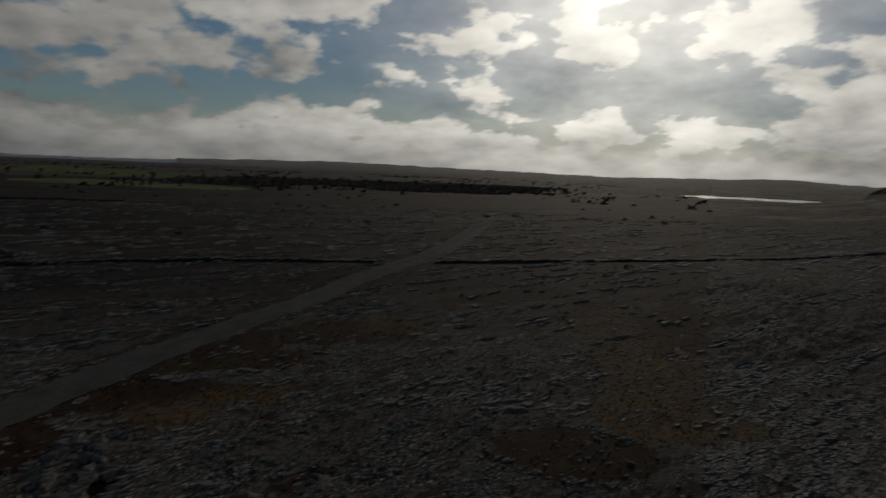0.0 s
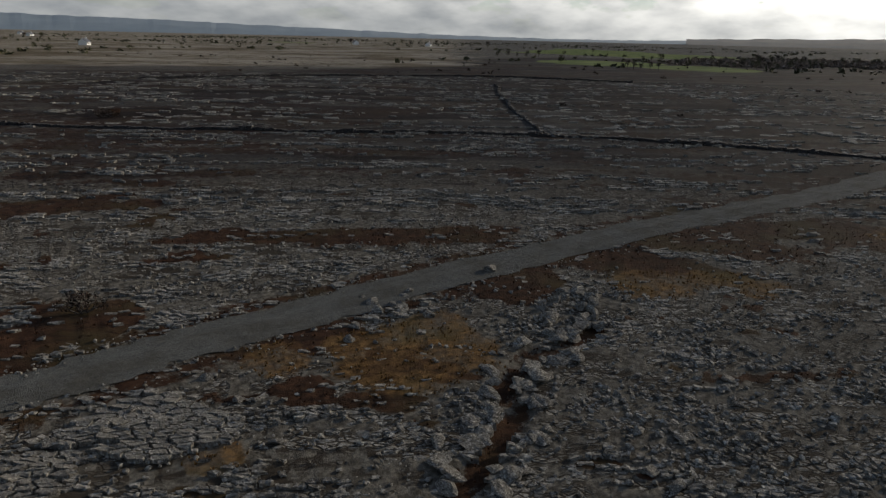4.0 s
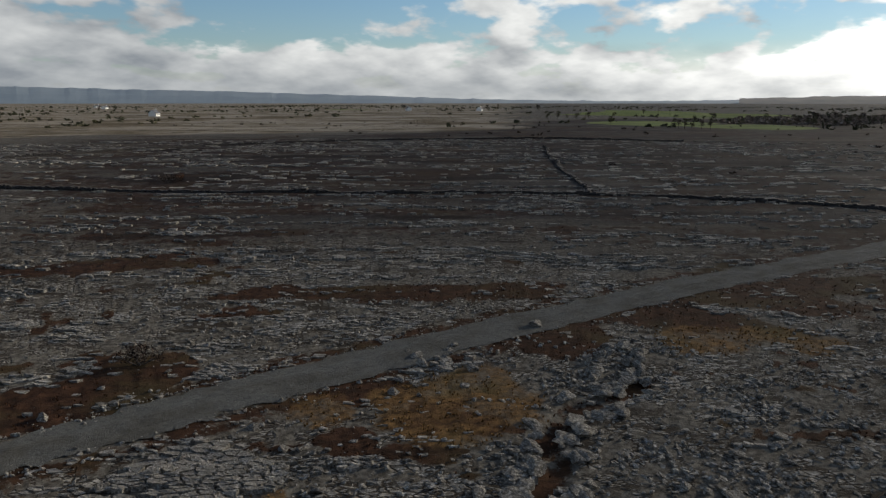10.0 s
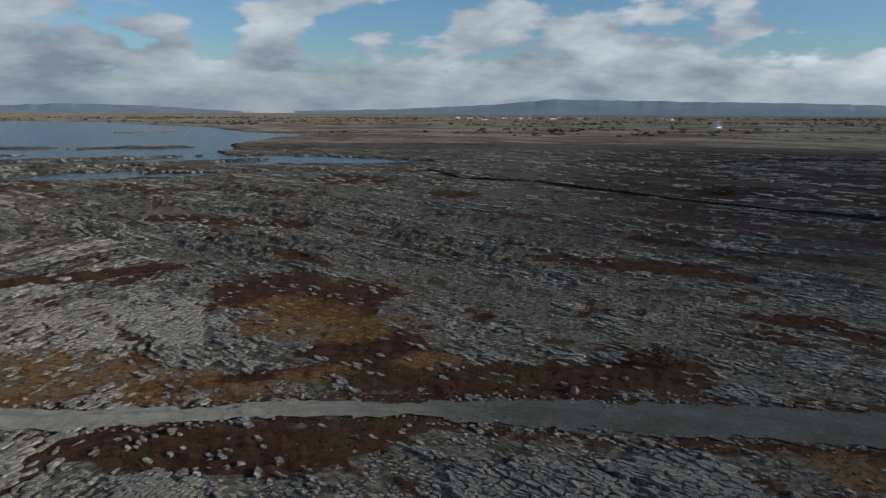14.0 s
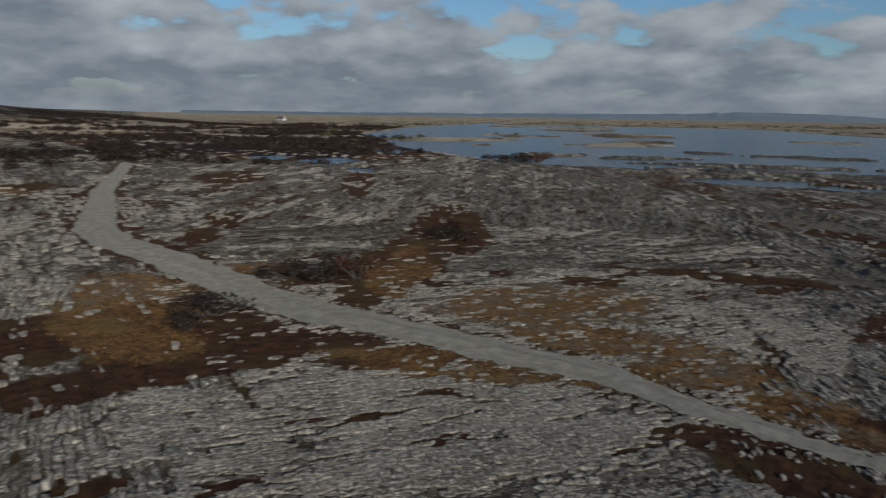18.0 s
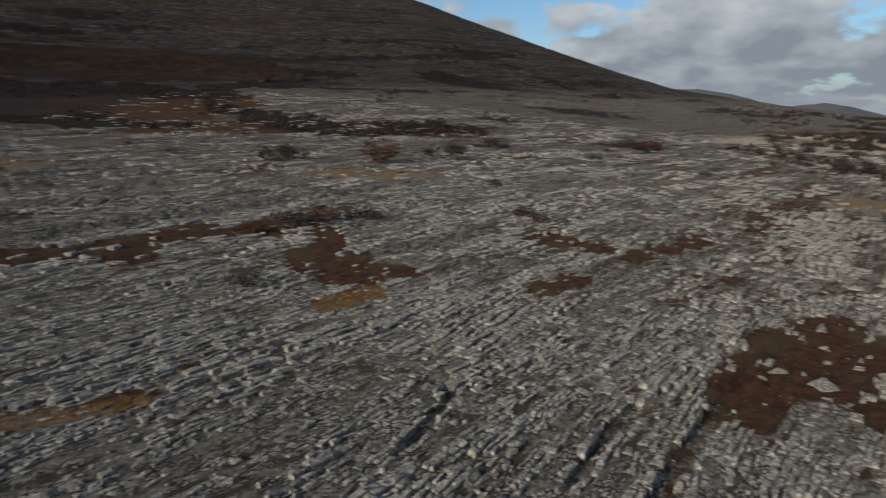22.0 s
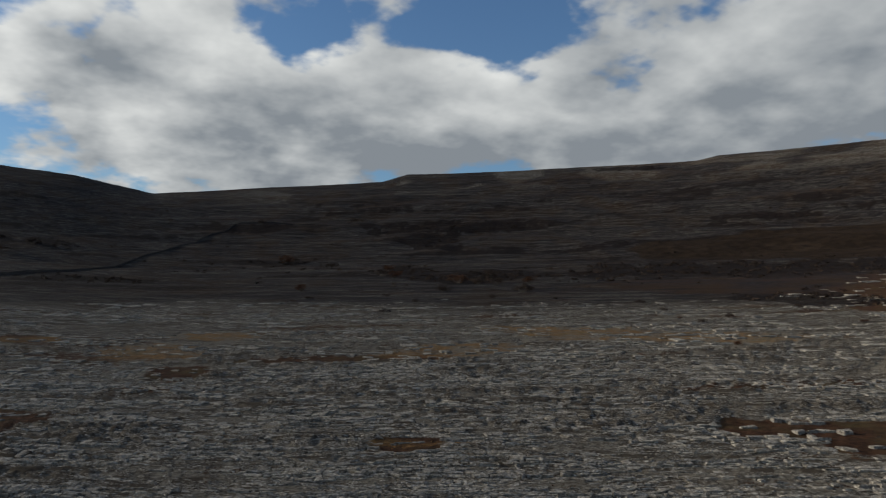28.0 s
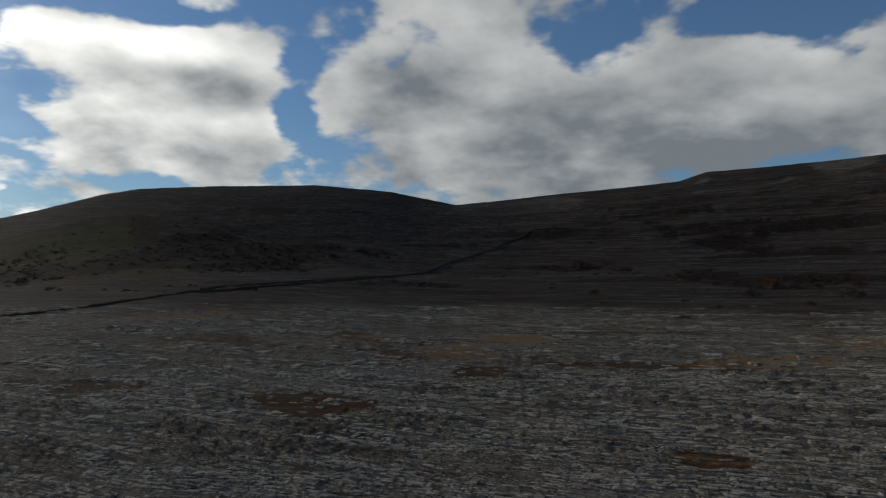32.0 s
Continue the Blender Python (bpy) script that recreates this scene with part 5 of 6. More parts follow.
plant_out(shrubs, [(195, 68), (184, 71), (195, 61), (202, 58), (168, 96), (217, 154), (202, 106), (117, 66), (123, 50), (138, 40), (102, 270), (96, 278), (108, 264), (103, 229), (80, 326), (77, 339),
                   (213, 8), (213, 1), (174, 39), (224, 69), (86, 364), (115, 306), (121, 302), (122, 262), (158, 281), (79, 245), (30, 273)], 2.2, 3.8)
plant_out(shrubs, [(396, 189), (386, 205), (349, 211), (291, -45), (-108, 471), (38, 442), (102, 548), (30, 564), (-120, 440), (60, 400), (-62, -93, 1.3), (-64.5, -94.5, 1.0), (100, -151, 2.8), (98, -152, 2.5), (95, -153, 3), (107, -152, 1.8), (113, -156, 1.6), (103, -150, 2)], 3, 5)
plant_out(shrubs, [(rng.uniform(-230, -60), rng.uniform(-190, 60)) for _ in range(8)], 0.5, 0.9)
plant_out(shrubs, [(150 * math.cos(a) * q, 150 * math.sin(a) * q) for a, q in zip(rng.uniform(-0.2, 1.5, 40), rng.uniform(0.7, 1.7, 40))], 0.6, 1.4)
done_with(shrubs)

trees = [make_tree(301, LEAF, "dark bushy tree at a field's edge", 7.5, 3.2), make_tree(311, SCRUB, "bare winter tree at a field's edge", 8.5, 3.4), make_tree(321, LEAF, "dark narrow tree at a field's edge", 9.0, 2.2)]
plant_out(trees, [(-434, -214), (-435, -207), (-443, -204), (-448, -199), (-468, -199), (-361, -141), (-512, -164), (-327, -95), (-316, -89), (-324, -88), (-321, -83), (-316, -78), (-356, -74), (-376, -63), (-359, -57), (-381, -57),
                  (-363, -51), (-383, -49), (-370, -45), (-379, -41), (-368, -36), (-391, -33), (-374, -27), (-397, -24), (-393, -19)], 0.4, 0.65)
plant_out(trees, [(-530, -204), (-668, -228), (-431, -116), (-460, -118), (-438, -107), (-489, -87), (-451, -63), (-458, -54), (-447, -37), (-467, -29), (-467, -16), (-495, -7), (-530, 3), (-544, 24), (-525, 33), (-508, 44), (-496, 58)], 0.45, 0.75)
plant_out(trees, [(-430 - 130 * q, -70 + 170 * w) for q, w in zip(rng.uniform(0, 1, 30), rng.uniform(0, 1, 30))], 0.4, 0.75)
plant_out(trees, [(-721, -581), (-737, -573), (-851, -632), (-889, -596), (-837, -547), (-902, -575), (-909, -564), (-865, -522), (-916, -534), (-839, -454), (-805, -411), (-542, -537), (-601, -652), (-607, -732), (-478, -901), (-426, -780),
                  (-488, -867), (-449, -764), (-494, -796)], 0.6, 1.0)
done_with(trees)


# far cottages
def box_mesh(name, lo, hi, mat):
    (x0, y0, z0), (x1, y1, z1) = lo, hi
    v = np.array([(x, y, z) for x in (x0, x1) for y in (y0, y1) for z in (z0, z1)], float)
    f = np.array([(0, 1, 3, 2), (4, 6, 7, 5), (0, 4, 5, 1), (2, 3, 7, 6), (0, 2, 6, 4), (1, 5, 7, 3)])
    return mesh_of(name, v, f, mat)


def make_cottage():
    house = tagged(new("house"), "small white cottage with a slate roof, far off", "house", "far cottages on the plain")
    v = [(-5, -3, 0), (5, -3, 0), (5, 3, 0), (-5, 3, 0), (-5, -3, 2.8), (5, -3, 2.8), (5, 3, 2.8), (-5, 3, 2.8), (-5, 0, 5.0), (5, 0, 5.0)]
    me = bpy.data.meshes.new("wall")
    me.from_pydata(v, [], [(0, 1, 5, 4), (1, 2, 6, 9, 5), (2, 3, 7, 6), (3, 0, 4, 8, 7), (3, 2, 1, 0)])
    me.materials.append(RENDER)
    part("wall", me, house)
    me = bpy.data.meshes.new("roof")
    slope = [(-5.3, -3.5, 2.55), (5.3, -3.5, 2.55), (5.3, 0, 5.2), (-5.3, 0, 5.2), (5.3, 3.5, 2.55), (-5.3, 3.5, 2.55)]
    me.from_pydata(slope + [(x, y, z - 0.18) for x, y, z in slope], [], [(0, 1, 2, 3), (3, 2, 4, 5), (6, 9, 8, 7), (9, 11, 10, 8), (0, 6, 7, 1), (5, 4, 10, 11), (1, 7, 8, 2), (2, 8, 10, 4), (0, 3, 9, 6), (3, 5, 11, 9)])
    me.materials.append(SLATE)
    roof = part("roof", me, house, "dark slate roof")
    part("chimney", box_mesh("chimney", (-4.6, -0.4, 4.4), (-3.8, 0.4, 6.0), RENDER), roof)
    for x in (-3.2, 1.6, 3.4):
        part("window", box_mesh("window", (x - 0.5, -3.04, 1.0), (x + 0.5, -2.98, 2.1), PANE), house)
        part("window", box_mesh("window", (x - 0.5, 2.98, 1.0), (x + 0.5, 3.04, 2.1), PANE), house)
    part("door", box_mesh("door", (-0.9, 2.98, 0), (0.0, 3.04, 2.05), SLATE), house)
    return house


cottage = make_cottage()
for hx, hy, turn in ((-335, -515, 40), (-470, -840, 20), (-256, -850, 10), (-280, -856, 25), (-291, -852, 75), (-299, -795, 15), (-310, -800, 60), (-345, -820, 30), (-220, -880, 0), (-205, -890, 40), (-240, -905, 15), (-400, -700, 30),
                     (-190, -700, 12), (-730, -560, 50), (-760, -470, 20), (560, -430, 10), (575, -440, 60)):
    hx, hy = (1.5 * hx, 1.5 * hy) if hy < -600 or hx > 0 else (hx, hy)
    copy_thing(cottage, pose(hx, hy, height_at(hx, hy) * 0.8 - 0.1, 0, 0, turn))
done_with([cottage])


# hazel scrub, hedges and far woods: too many to count
def clumps(name, xs, ys, sizes, mat, label, category, per=26, leaf=0.34, seed=5):
    g = np.random.default_rng(seed)
    n = len(xs)
    zs = land(xs, ys) * np.where(np.hypot(xs, ys) > 900, 0.3, 1.0)
    d = g.normal(size=(n, per, 3))
    d /= np.linalg.norm(d, axis=2)[..., None]
    d[..., 2] = np.abs(d[..., 2])
    p = d * g.uniform(0.5, 1.05, (n, per, 1)) * sizes[:, None, None] * (1.25, 1.25, 1.0) + np.stack([xs, ys, zs], 1)[:, None]
    a, b = g.normal(size=(n, per, 3)), g.normal(size=(n, per, 3))
    s = (leaf * sizes)[:, None, None]
    v = np.stack([p - a * s, p - b * s * 0.6, p + a * s, p + b * s * 0.8], 2).reshape(-1, 3)
    ob = new(name, mesh_of(name, v, np.arange(n * per * 4).reshape(-1, 4), mat))
    return tagged(ob, label, category, kind="stuff")


def scatter(count, keep, box):
    """Points of the plan in a box (x0, y0, x1, y1), kept where keep(x, y) is over a random number."""
    x, y = rng.uniform(box[0], box[2], count), rng.uniform(box[1], box[3], count)
    ok = keep(x, y) > rng.uniform(0, 1, count)
    return x[ok], y[ok]


# dark hazel scrub behind the bend of the track
x, y = scatter(16000, lambda x, y: smooth(219, 230, bearing(x, y)) * smooth(266, 250, bearing(x, y)) * smooth(150, 200, np.hypot(x, y)) * smooth(0.42, 0.6, fbm(x / 40, y / 40, 3, 55)) * (1 - in_lake(x, y)), (100, -480, 640, 60))
clumps("hazel_scrub", x, y, rng.uniform(0.8, 2.2, len(x)), SCRUB, "dark bare hazel scrub over low ground", "scrub", 44, 0.17, 51)
# scrub along the terraces of the hill
x, y = scatter(30000, lambda x, y: (land(x, y) > 14) * smooth(0.56, 0.66, fbm(x / 55 + 9, land(x, y) / 4.5 + fbm(x / 60, y / 60, 2, 8) * 2.4, 3, 77)) * smooth(690, 560, np.hypot(x, y)) * 0.2 + 0.75 * (land(x, y) > 3) * patch_mask("thicket", x, y, 0.45), (-330, -60, 620, 660))
clumps("hillside_scrub", x, y, rng.uniform(0.5, 1.5, len(x)), SCRUB, "dark scrub in bands along the hill's terraces", "scrub", 24, 0.2, 53)
# the bare brown wood beyond the plain
x, y = scatter(9000, lambda x, y: smooth(70, 76, bearing(x, y)) * smooth(106, 98, bearing(x, y)) * smooth(0.40, 0.5, fbm(x / 60, y / 60, 3, 52)) * (1 - patch_mask("pasture", x, y)) * 0.6, (-640, -110, -400, 220))
clumps("bare_wood", x, y, rng.uniform(0.8, 1.7, len(x)), WOOD, "bare brown winter wood beyond the plain", "wood", 14, 0.5, 54)
# hedges and thickets of the far plain
x, y = scatter(60000, lambda x, y: (np.hypot(x, y) > 330) * (bearing(x, y) < 232) * smooth(0.50, 0.56, fbm(x / 190, y / 45, 3, 57)) * smooth(0.45, 0.55, fbm(x / 22, y / 22, 2, 58)) * (1 - in_lake(x, y)) * (1 - patch_mask("pasture", x, y)) * 0.3, (-1500, -1500, 700, 420))
clumps("hedges", x, y, rng.uniform(0.6, 1.9, len(x)), LEAF, "dark hedges and thickets over the far plain", "hedge", 10, 0.45, 59)
x, y = scatter(1200, lambda x, y: (np.hypot(x, y) > 120) * (np.hypot(x, y) < 420) * (bearing(x, y) < 175) * smooth(0.5, 0.6, fbm(x / 60, y / 60, 2, 98)) * (1 - in_lake(x, y)) * 0.35, (-420, -420, 20, 200))
clumps("low_thorn_bushes", x, y, rng.uniform(0.35, 0.9, len(x)), SCRUB, "low dark thorn bushes dotted over the plain", "thorn bushes", 18, 0.3, 97)


# ---- pieces: clints of the pavement, loose stones, tufts ----
ALL_SPOTS_NEAR = 53.0
SLABS = []


def slabs(x, y, half_long, half_wide, heading):
    """A stretch of broad bare slabs."""
    SLABS.append((x, y, half_long, half_wide, radians(heading)))


slabs(-12.7, -17.8, 2.5, 1.9, 125)
slabs(-7.2, -19.8, 3.8, 2.2, 163)
slabs(-12.0, -19.2, 2.1, 1.4, 162)
slabs(18.9, -16.9, 10.5, 4.2, -146)
slabs(12.2, -22.4, 5.2, 3.0, -146)
slabs(23.3, -14.8, 6.3, 3.6, -98)
slabs(-24.6, -18.4, 2.9, 1.5, 124)
SPOTS["slabs"] = SLABS


def cut(poly, nx, ny, d):
    """The part of a polygon where x * nx + y * ny <= d."""
    out = []
    px, py = poly[-1]
    pd = px * nx + py * ny - d
    for qx, qy in poly:
        qd = qx * nx + qy * ny - d
        if (pd < 0) != (qd < 0):
            t = pd / (pd - qd)
            out.append((px + t * (qx - px), py + t * (qy - py)))
        if qd <= 0:
            out.append((qx, qy))
        px, py, pd = qx, qy, qd
    return out


NEIGHBOURS = sorted([(i, j) for i in range(-2, 3) for j in range(-2, 3) if (i, j) != (0, 0)], key=lambda p: p[0] ** 2 + p[1] ** 2)


def cells(step_x, step_y, turn, seed, keep, reach=ALL_SPOTS_NEAR):
    """Cracked cells over the near ground: the middle of each, and its outline round it."""
    nx, ny = int(reach / step_x) + 2, int(reach / step_y) + 2
    i, j = np.meshgrid(np.arange(-nx, nx + 1), np.arange(-ny, ny + 1), indexing="ij")
    sx, sy = i + 0.5 + 0.86 * (hash2(i + 5000, j + 5000, seed) - 0.5), j + 0.5 + 0.86 * (hash2(i + 5000, j + 5000, seed + 1) - 0.5)
    c, s = math.cos(radians(turn)), math.sin(radians(turn))
    wx, wy = sx * step_x * c - sy * step_y * s, sx * step_x * s + sy * step_y * c
    ok = keep(wx.ravel(), wy.ravel()).reshape(wx.shape)
    ok[:2], ok[-2:], ok[:, :2], ok[:, -2:] = False, False, False, False
    sxl, syl = sx.tolist(), sy.tolist()
    for a, b in zip(*np.nonzero(ok)):
        px, py = sxl[a][b], syl[a][b]
        poly = [(-1.3, -1.3), (1.3, -1.3), (1.3, 1.3), (-1.3, 1.3)]
        for di, dj in NEIGHBOURS:
            dx, dy = sxl[a + di][b + dj] - px, syl[a + di][b + dj] - py
            poly = cut(poly, dx, dy, (dx * dx + dy * dy) / 2)
            if not poly:
                break
        if len(poly) < 3:
            continue
        yield wx[a, b], wy[a, b], [(x * step_x * c - y * step_y * s, x * step_x * s + y * step_y * c) for x, y in poly]


def near_cover(x, y):
    x, y = np.asarray(x, float), np.asarray(y, float)
    veg = np.maximum(0.93 * patch_mask("heath", x, y), 0.82 * patch_mask("grass", x, y))
    tx, ty = along_strike(x, y)
    veg = np.maximum(veg, 0.8 * smooth(0.66, 0.74, fbm(tx / 5.5, ty / 1.4, 4, 81)))
    path = off_track(x, y)
    veg = np.maximum(veg, smooth(2.0, 0.5, path) * 0.5)
    veg = np.maximum(veg, smooth(0.65, 0.35, off_line(x, y, GULLY)))
    return veg, path


def slab_mesh_data(outline, top, gap, g, tilt, fine):
    """A clint: its foot, its jagged upper edge and its uneven top, with a worn edge on the broad ones."""
    n = len(outline)
    mx, my = sum(p[0] for p in outline) / n, sum(p[1] for p in outline) / n
    size = math.sqrt(sum((p[0] - mx) ** 2 + (p[1] - my) ** 2 for p in outline) / n)
    k = max(0.35, 1 - gap / max(size, 0.05))
    if not fine:
        jagged = []
        for (ax, ay), (bx, by) in zip(outline, outline[1:] + outline[:1]):
            q, w = g.uniform(0.25, 0.75), g.uniform(0.6, 1.08)
            jagged += [(ax, ay), (mx + (ax + q * (bx - ax) - mx) * w, my + (ay + q * (by - ay) - my) * w)]
        outline = jagged
        n = len(outline)
    tx, ty = g.normal() * tilt, g.normal() * tilt
    wear = g.uniform(0.90, 1.06, n)
    vs, fs = [], []
    for (px, py), w in zip(outline, wear):
        vs.append((mx + (px - mx) * k * w * 1.03, my + (py - my) * k * w * 1.03, -0.3))
    for (px, py), w in zip(outline, wear):
        jx, jy = mx + (px - mx) * k * w, my + (py - my) * k * w
        vs.append((jx, jy, top + tx * jx + ty * jy + g.uniform(-0.05, 0.02) * min(1.0, size * 2.2)))
    ox, oy = mx + g.uniform(-0.25, 0.25) * size, my + g.uniform(-0.25, 0.25) * size
    vs.append((ox, oy, top + tx * ox + ty * oy + g.uniform(-0.012, 0.012)))
    for q in range(n):
        w = (q + 1) % n
        fs += [(q, w, n + w), (q, n + w, n + q), (n + q, n + w, 2 * n)]
    return vs, fs


def lumps_of(x, y, turn):
    """Low ledges of the pavement, 0 to 1."""
    x, y = turned(x, y, turn)
    a = float(vnoise(np.array([x / 4.0]), np.array([y / 0.85]), 33)[0])
    b = float(vnoise(np.array([x / 0.9]), np.array([y / 0.5]), 35)[0])
    a = min(1.0, max(0.0, (a - 0.35) * 3.0))
    return 0.6 * a + 0.4 * b


def build_pavement():
    g = np.random.default_rng(17)
    singles = 0
    vs_all, fs_all, count = [], [], 0

    def zone(kind):
        def keep(x, y):
            r, az = np.hypot(x, y), bearing(x, y)
            veg, path = near_cover(x, y)
            tx, ty = along_strike(x, y)
            broad = (patch_mask("slabs", x, y, 0.3) > 0.45) & (veg < 0.5) & (az < 190)
            pave = (patch_mask("slabs", x, y, 0.3) > 0.45) & (az >= 190)
            pave |= (az > 188) & (az < 245) & (r < 46) & (fbm(tx / 5, ty / 3, 3, 88) > 0.44 + 0.14 * smooth(222, 245, az))
            pave &= veg < 0.12 + 0.55 * hash2(np.round(x * 60).astype(np.int64), np.round(y * 60).astype(np.int64), 11)
            fine = (az > 60) & (az < 122) & (fbm(x / 7, y / 7, 2, 19) > 0.38) & (r < 36)
            near = (r > 3.0) & (r < ALL_SPOTS_NEAR + 2 * fbm(x / 5, y / 5, 2, 23)) & (path > 0.15)
            band = strike_zone(x, y)
            grike = (np.abs(fbm(tx / 7, ty / 1.3, 3, 95) - 0.5) < 0.022) & (az > 180)
            near &= ~grike
            close = r < 31 + 6 * (fbm(x / 6, y / 6, 2, 24) - 0.5)
            if kind == "broad":
                return near & broad
            if kind == "pave":
                return near & pave
            thin = hash2(np.round(x * 50).astype(np.int64), np.round(y * 50).astype(np.int64), 9)
            bare = thin > np.maximum(veg * 0.97, 0.30 - 0.25 * smooth(180, 200, az) + 0.12 * smooth(190, 170, az) * smooth(28, 40, r) + 0.8 * smooth(0.40 - 0.02 * smooth(186, 170, az) * smooth(22, 32, r), 0.62 - 0.03 * smooth(186, 170, az) * smooth(22, 32, r), fbm(tx / 2.4, ty / 1.3, 4, 27)) * np.where(az < 182, 1.0, 0.42 - 0.3 * smooth(235, 270, az)) + 0.25 * fine)
            return near & ~broad & ~pave & bare & (fine if kind == "fine" else ~fine & (close if "rough" in kind else ~close) & (band == (1 if "middle" in kind else 0)))
        return keep

    for kind, sx, sy, gap, low, high, tilt in (("broad", 0.60, 0.27, 0.025, 0.08, 0.26, 0.07), ("pave", 0.50, 0.21, 0.014, 0.07, 0.16, 0.04), ("fine", 0.25, 0.17, 0.03, 0.0, 0.16, 0.2),
                                                 ("rough", 0.42, 0.19, 0.03, -0.03, 0.18, 0.11), ("coarse", 0.62, 0.26, 0.03, -0.02, 0.17, 0.08),
                                                 ("rough middle", 0.42, 0.19, 0.02, 0.0, 0.15, 0.06), ("coarse middle", 0.60, 0.26, 0.025, 0.0, 0.16, 0.06)):
        turn = 124 if kind in ("rough", "coarse", "broad") else 60
        for wx, wy, outline in cells(sx, sy, turn, 401 + int(sx * 200), zone(kind)):
            top = low + (high - low) * (0.78 * lumps_of(wx, wy, turn) + 0.22 * g.uniform())
            vs, fs = slab_mesh_data(outline, top, gap * g.uniform(0.5, 1.9), g, tilt, kind in ("fine", "coarse", "coarse middle") or wx * wx + wy * wy > 520)
            z = 0.0
            if kind in ("broad", "pave") and singles < 300 and -17 < wx < 24 and -24 < wy < -13:
                me = bpy.data.meshes.new("slab")
                me.from_pydata(vs, [], fs)
                me.materials.append(STONE)
                ob = new("slab", me)
                ob.parent = ground
                ob.location = (wx, wy, height_at(wx, wy) - 0.05)
                singles += 1
                continue
            vs_all.append(np.array(vs) + (wx, wy, 0.0))
            fs_all.append(np.array(fs) + count)
            count += len(vs)
    v = np.concatenate(vs_all)
    # every block sits on the land under its middle
    mids = np.concatenate([np.repeat(a[-1:, :2], len(a), 0) for a in vs_all])
    v[:, 2] += land(mids[:, 0], mids[:, 1]) - 0.05
    ob = new("pavement_blocks", mesh_of("pavement_blocks", v, np.concatenate(fs_all), STONE))
    ob.parent = ground
    return tagged(ob, "cracked grey limestone blocks with dark joints", kind="stuff")


build_pavement()


def clint_rows(angle, long, wide, box, keep, low, high, gap, seed):
    """Rows of low blocks along the joints, with cross joints between them: places and faces."""
    g = np.random.default_rng(seed)
    furrow = (0.38 if wide < 0.7 else 0.25) if angle == -20 else 0.15
    (u0, u1), (v0, v1) = box
    i, j = np.meshgrid(np.arange(int(u0 / long), int(u1 / long)), np.arange(int(v0 / wide), int(v1 / wide)), indexing="ij")
    i, j = i.ravel(), j.ravel()

    def cross(i):
        return (i + hash2(j * 0 + 7, j + 9000, seed) + 0.9 * (hash2(i + 9000, j + 9000, seed + 1) - 0.5)) * long

    def row(u, j):
        return (j + 0.95 * (vnoise(u / (2.0 * long), j * 0.83 + 0.31, seed + 2) - 0.5)) * wide

    c, s = math.cos(radians(angle)), math.sin(radians(angle))

    def place(u, v):
        u, v = u + 3.0 * (fbm(u / 17, v / 17, 2, seed + 5) - 0.5), v + 3.0 * (fbm(u / 14, v / 9, 2, seed + 6) - 0.5)
        return u * c - v * s, u * s + v * c

    mu = (cross(i) + cross(i + 1)) / 2
    mx, my = place(mu, (row(mu, j) + row(mu, j + 1)) / 2)
    ok = keep(mx, my)
    i, j, mx, my = i[ok], j[ok], mx[ok], my[ok]
    n = len(i)
    ua, ub = cross(i), cross(i + 1)
    slack = gap * g.uniform(0.3, 1.9, (4, n)) * np.array([[0.5], [1.5], [0.5], [1.5]])
    corners = [(ua + slack[0], row(ua, j) + slack[1]), (ub - slack[2], row(ub, j) + slack[1]), (ub - slack[2], row(ub, j + 1) - slack[3]), (ua + slack[0], row(ua, j + 1) - slack[3])]
    lift = 0.45 * smooth(0.35, 0.62, fbm(mu[ok] / (9 * long), j / 2.2, 3, seed + 3)) + 0.3 * vnoise(mu[ok] / (5 * long), j * 1.37, seed + 4) + 0.25 * g.uniform(0, 1, n)
    top = low + (high - low) * lift
    base = land(mx, my) - 0.05 + furrow * (fbm(mu[ok] / (12 * long), j / 4.5, 2, seed + 7) - 0.45)
    v = np.zeros((n, 9, 3))
    for k, (u, w) in enumerate(corners):
        px, py = place(u, w)
        px, py = px + g.normal(0, 0.10, n) * wide, py + g.normal(0, 0.10, n) * wide
        v[:, k] = np.stack([px, py, base - 0.35], 1)
        v[:, 4 + k] = np.stack([mx + (px - mx) * 0.9, my + (py - my) * 0.9, base + top - 0.1 * (high - low) + g.normal(0, 0.17, n) * (high - low)], 1)
    v[:, 8] = v[:, 4:8].mean(1) + np.stack([g.normal(0, 0.1, n) * wide, g.normal(0, 0.1, n) * wide, g.uniform(0.0, 0.3, n) * (high - low)], 1)
    q = np.array([(0, 1, 5), (0, 5, 4), (1, 2, 6), (1, 6, 5), (2, 3, 7), (2, 7, 6), (3, 0, 4), (3, 4, 7), (4, 5, 8), (5, 6, 8), (6, 7, 8), (7, 4, 8)])
    return v.reshape(-1, 3), (q[None] + 9 * np.arange(n)[:, None, None]).reshape(-1, 3)


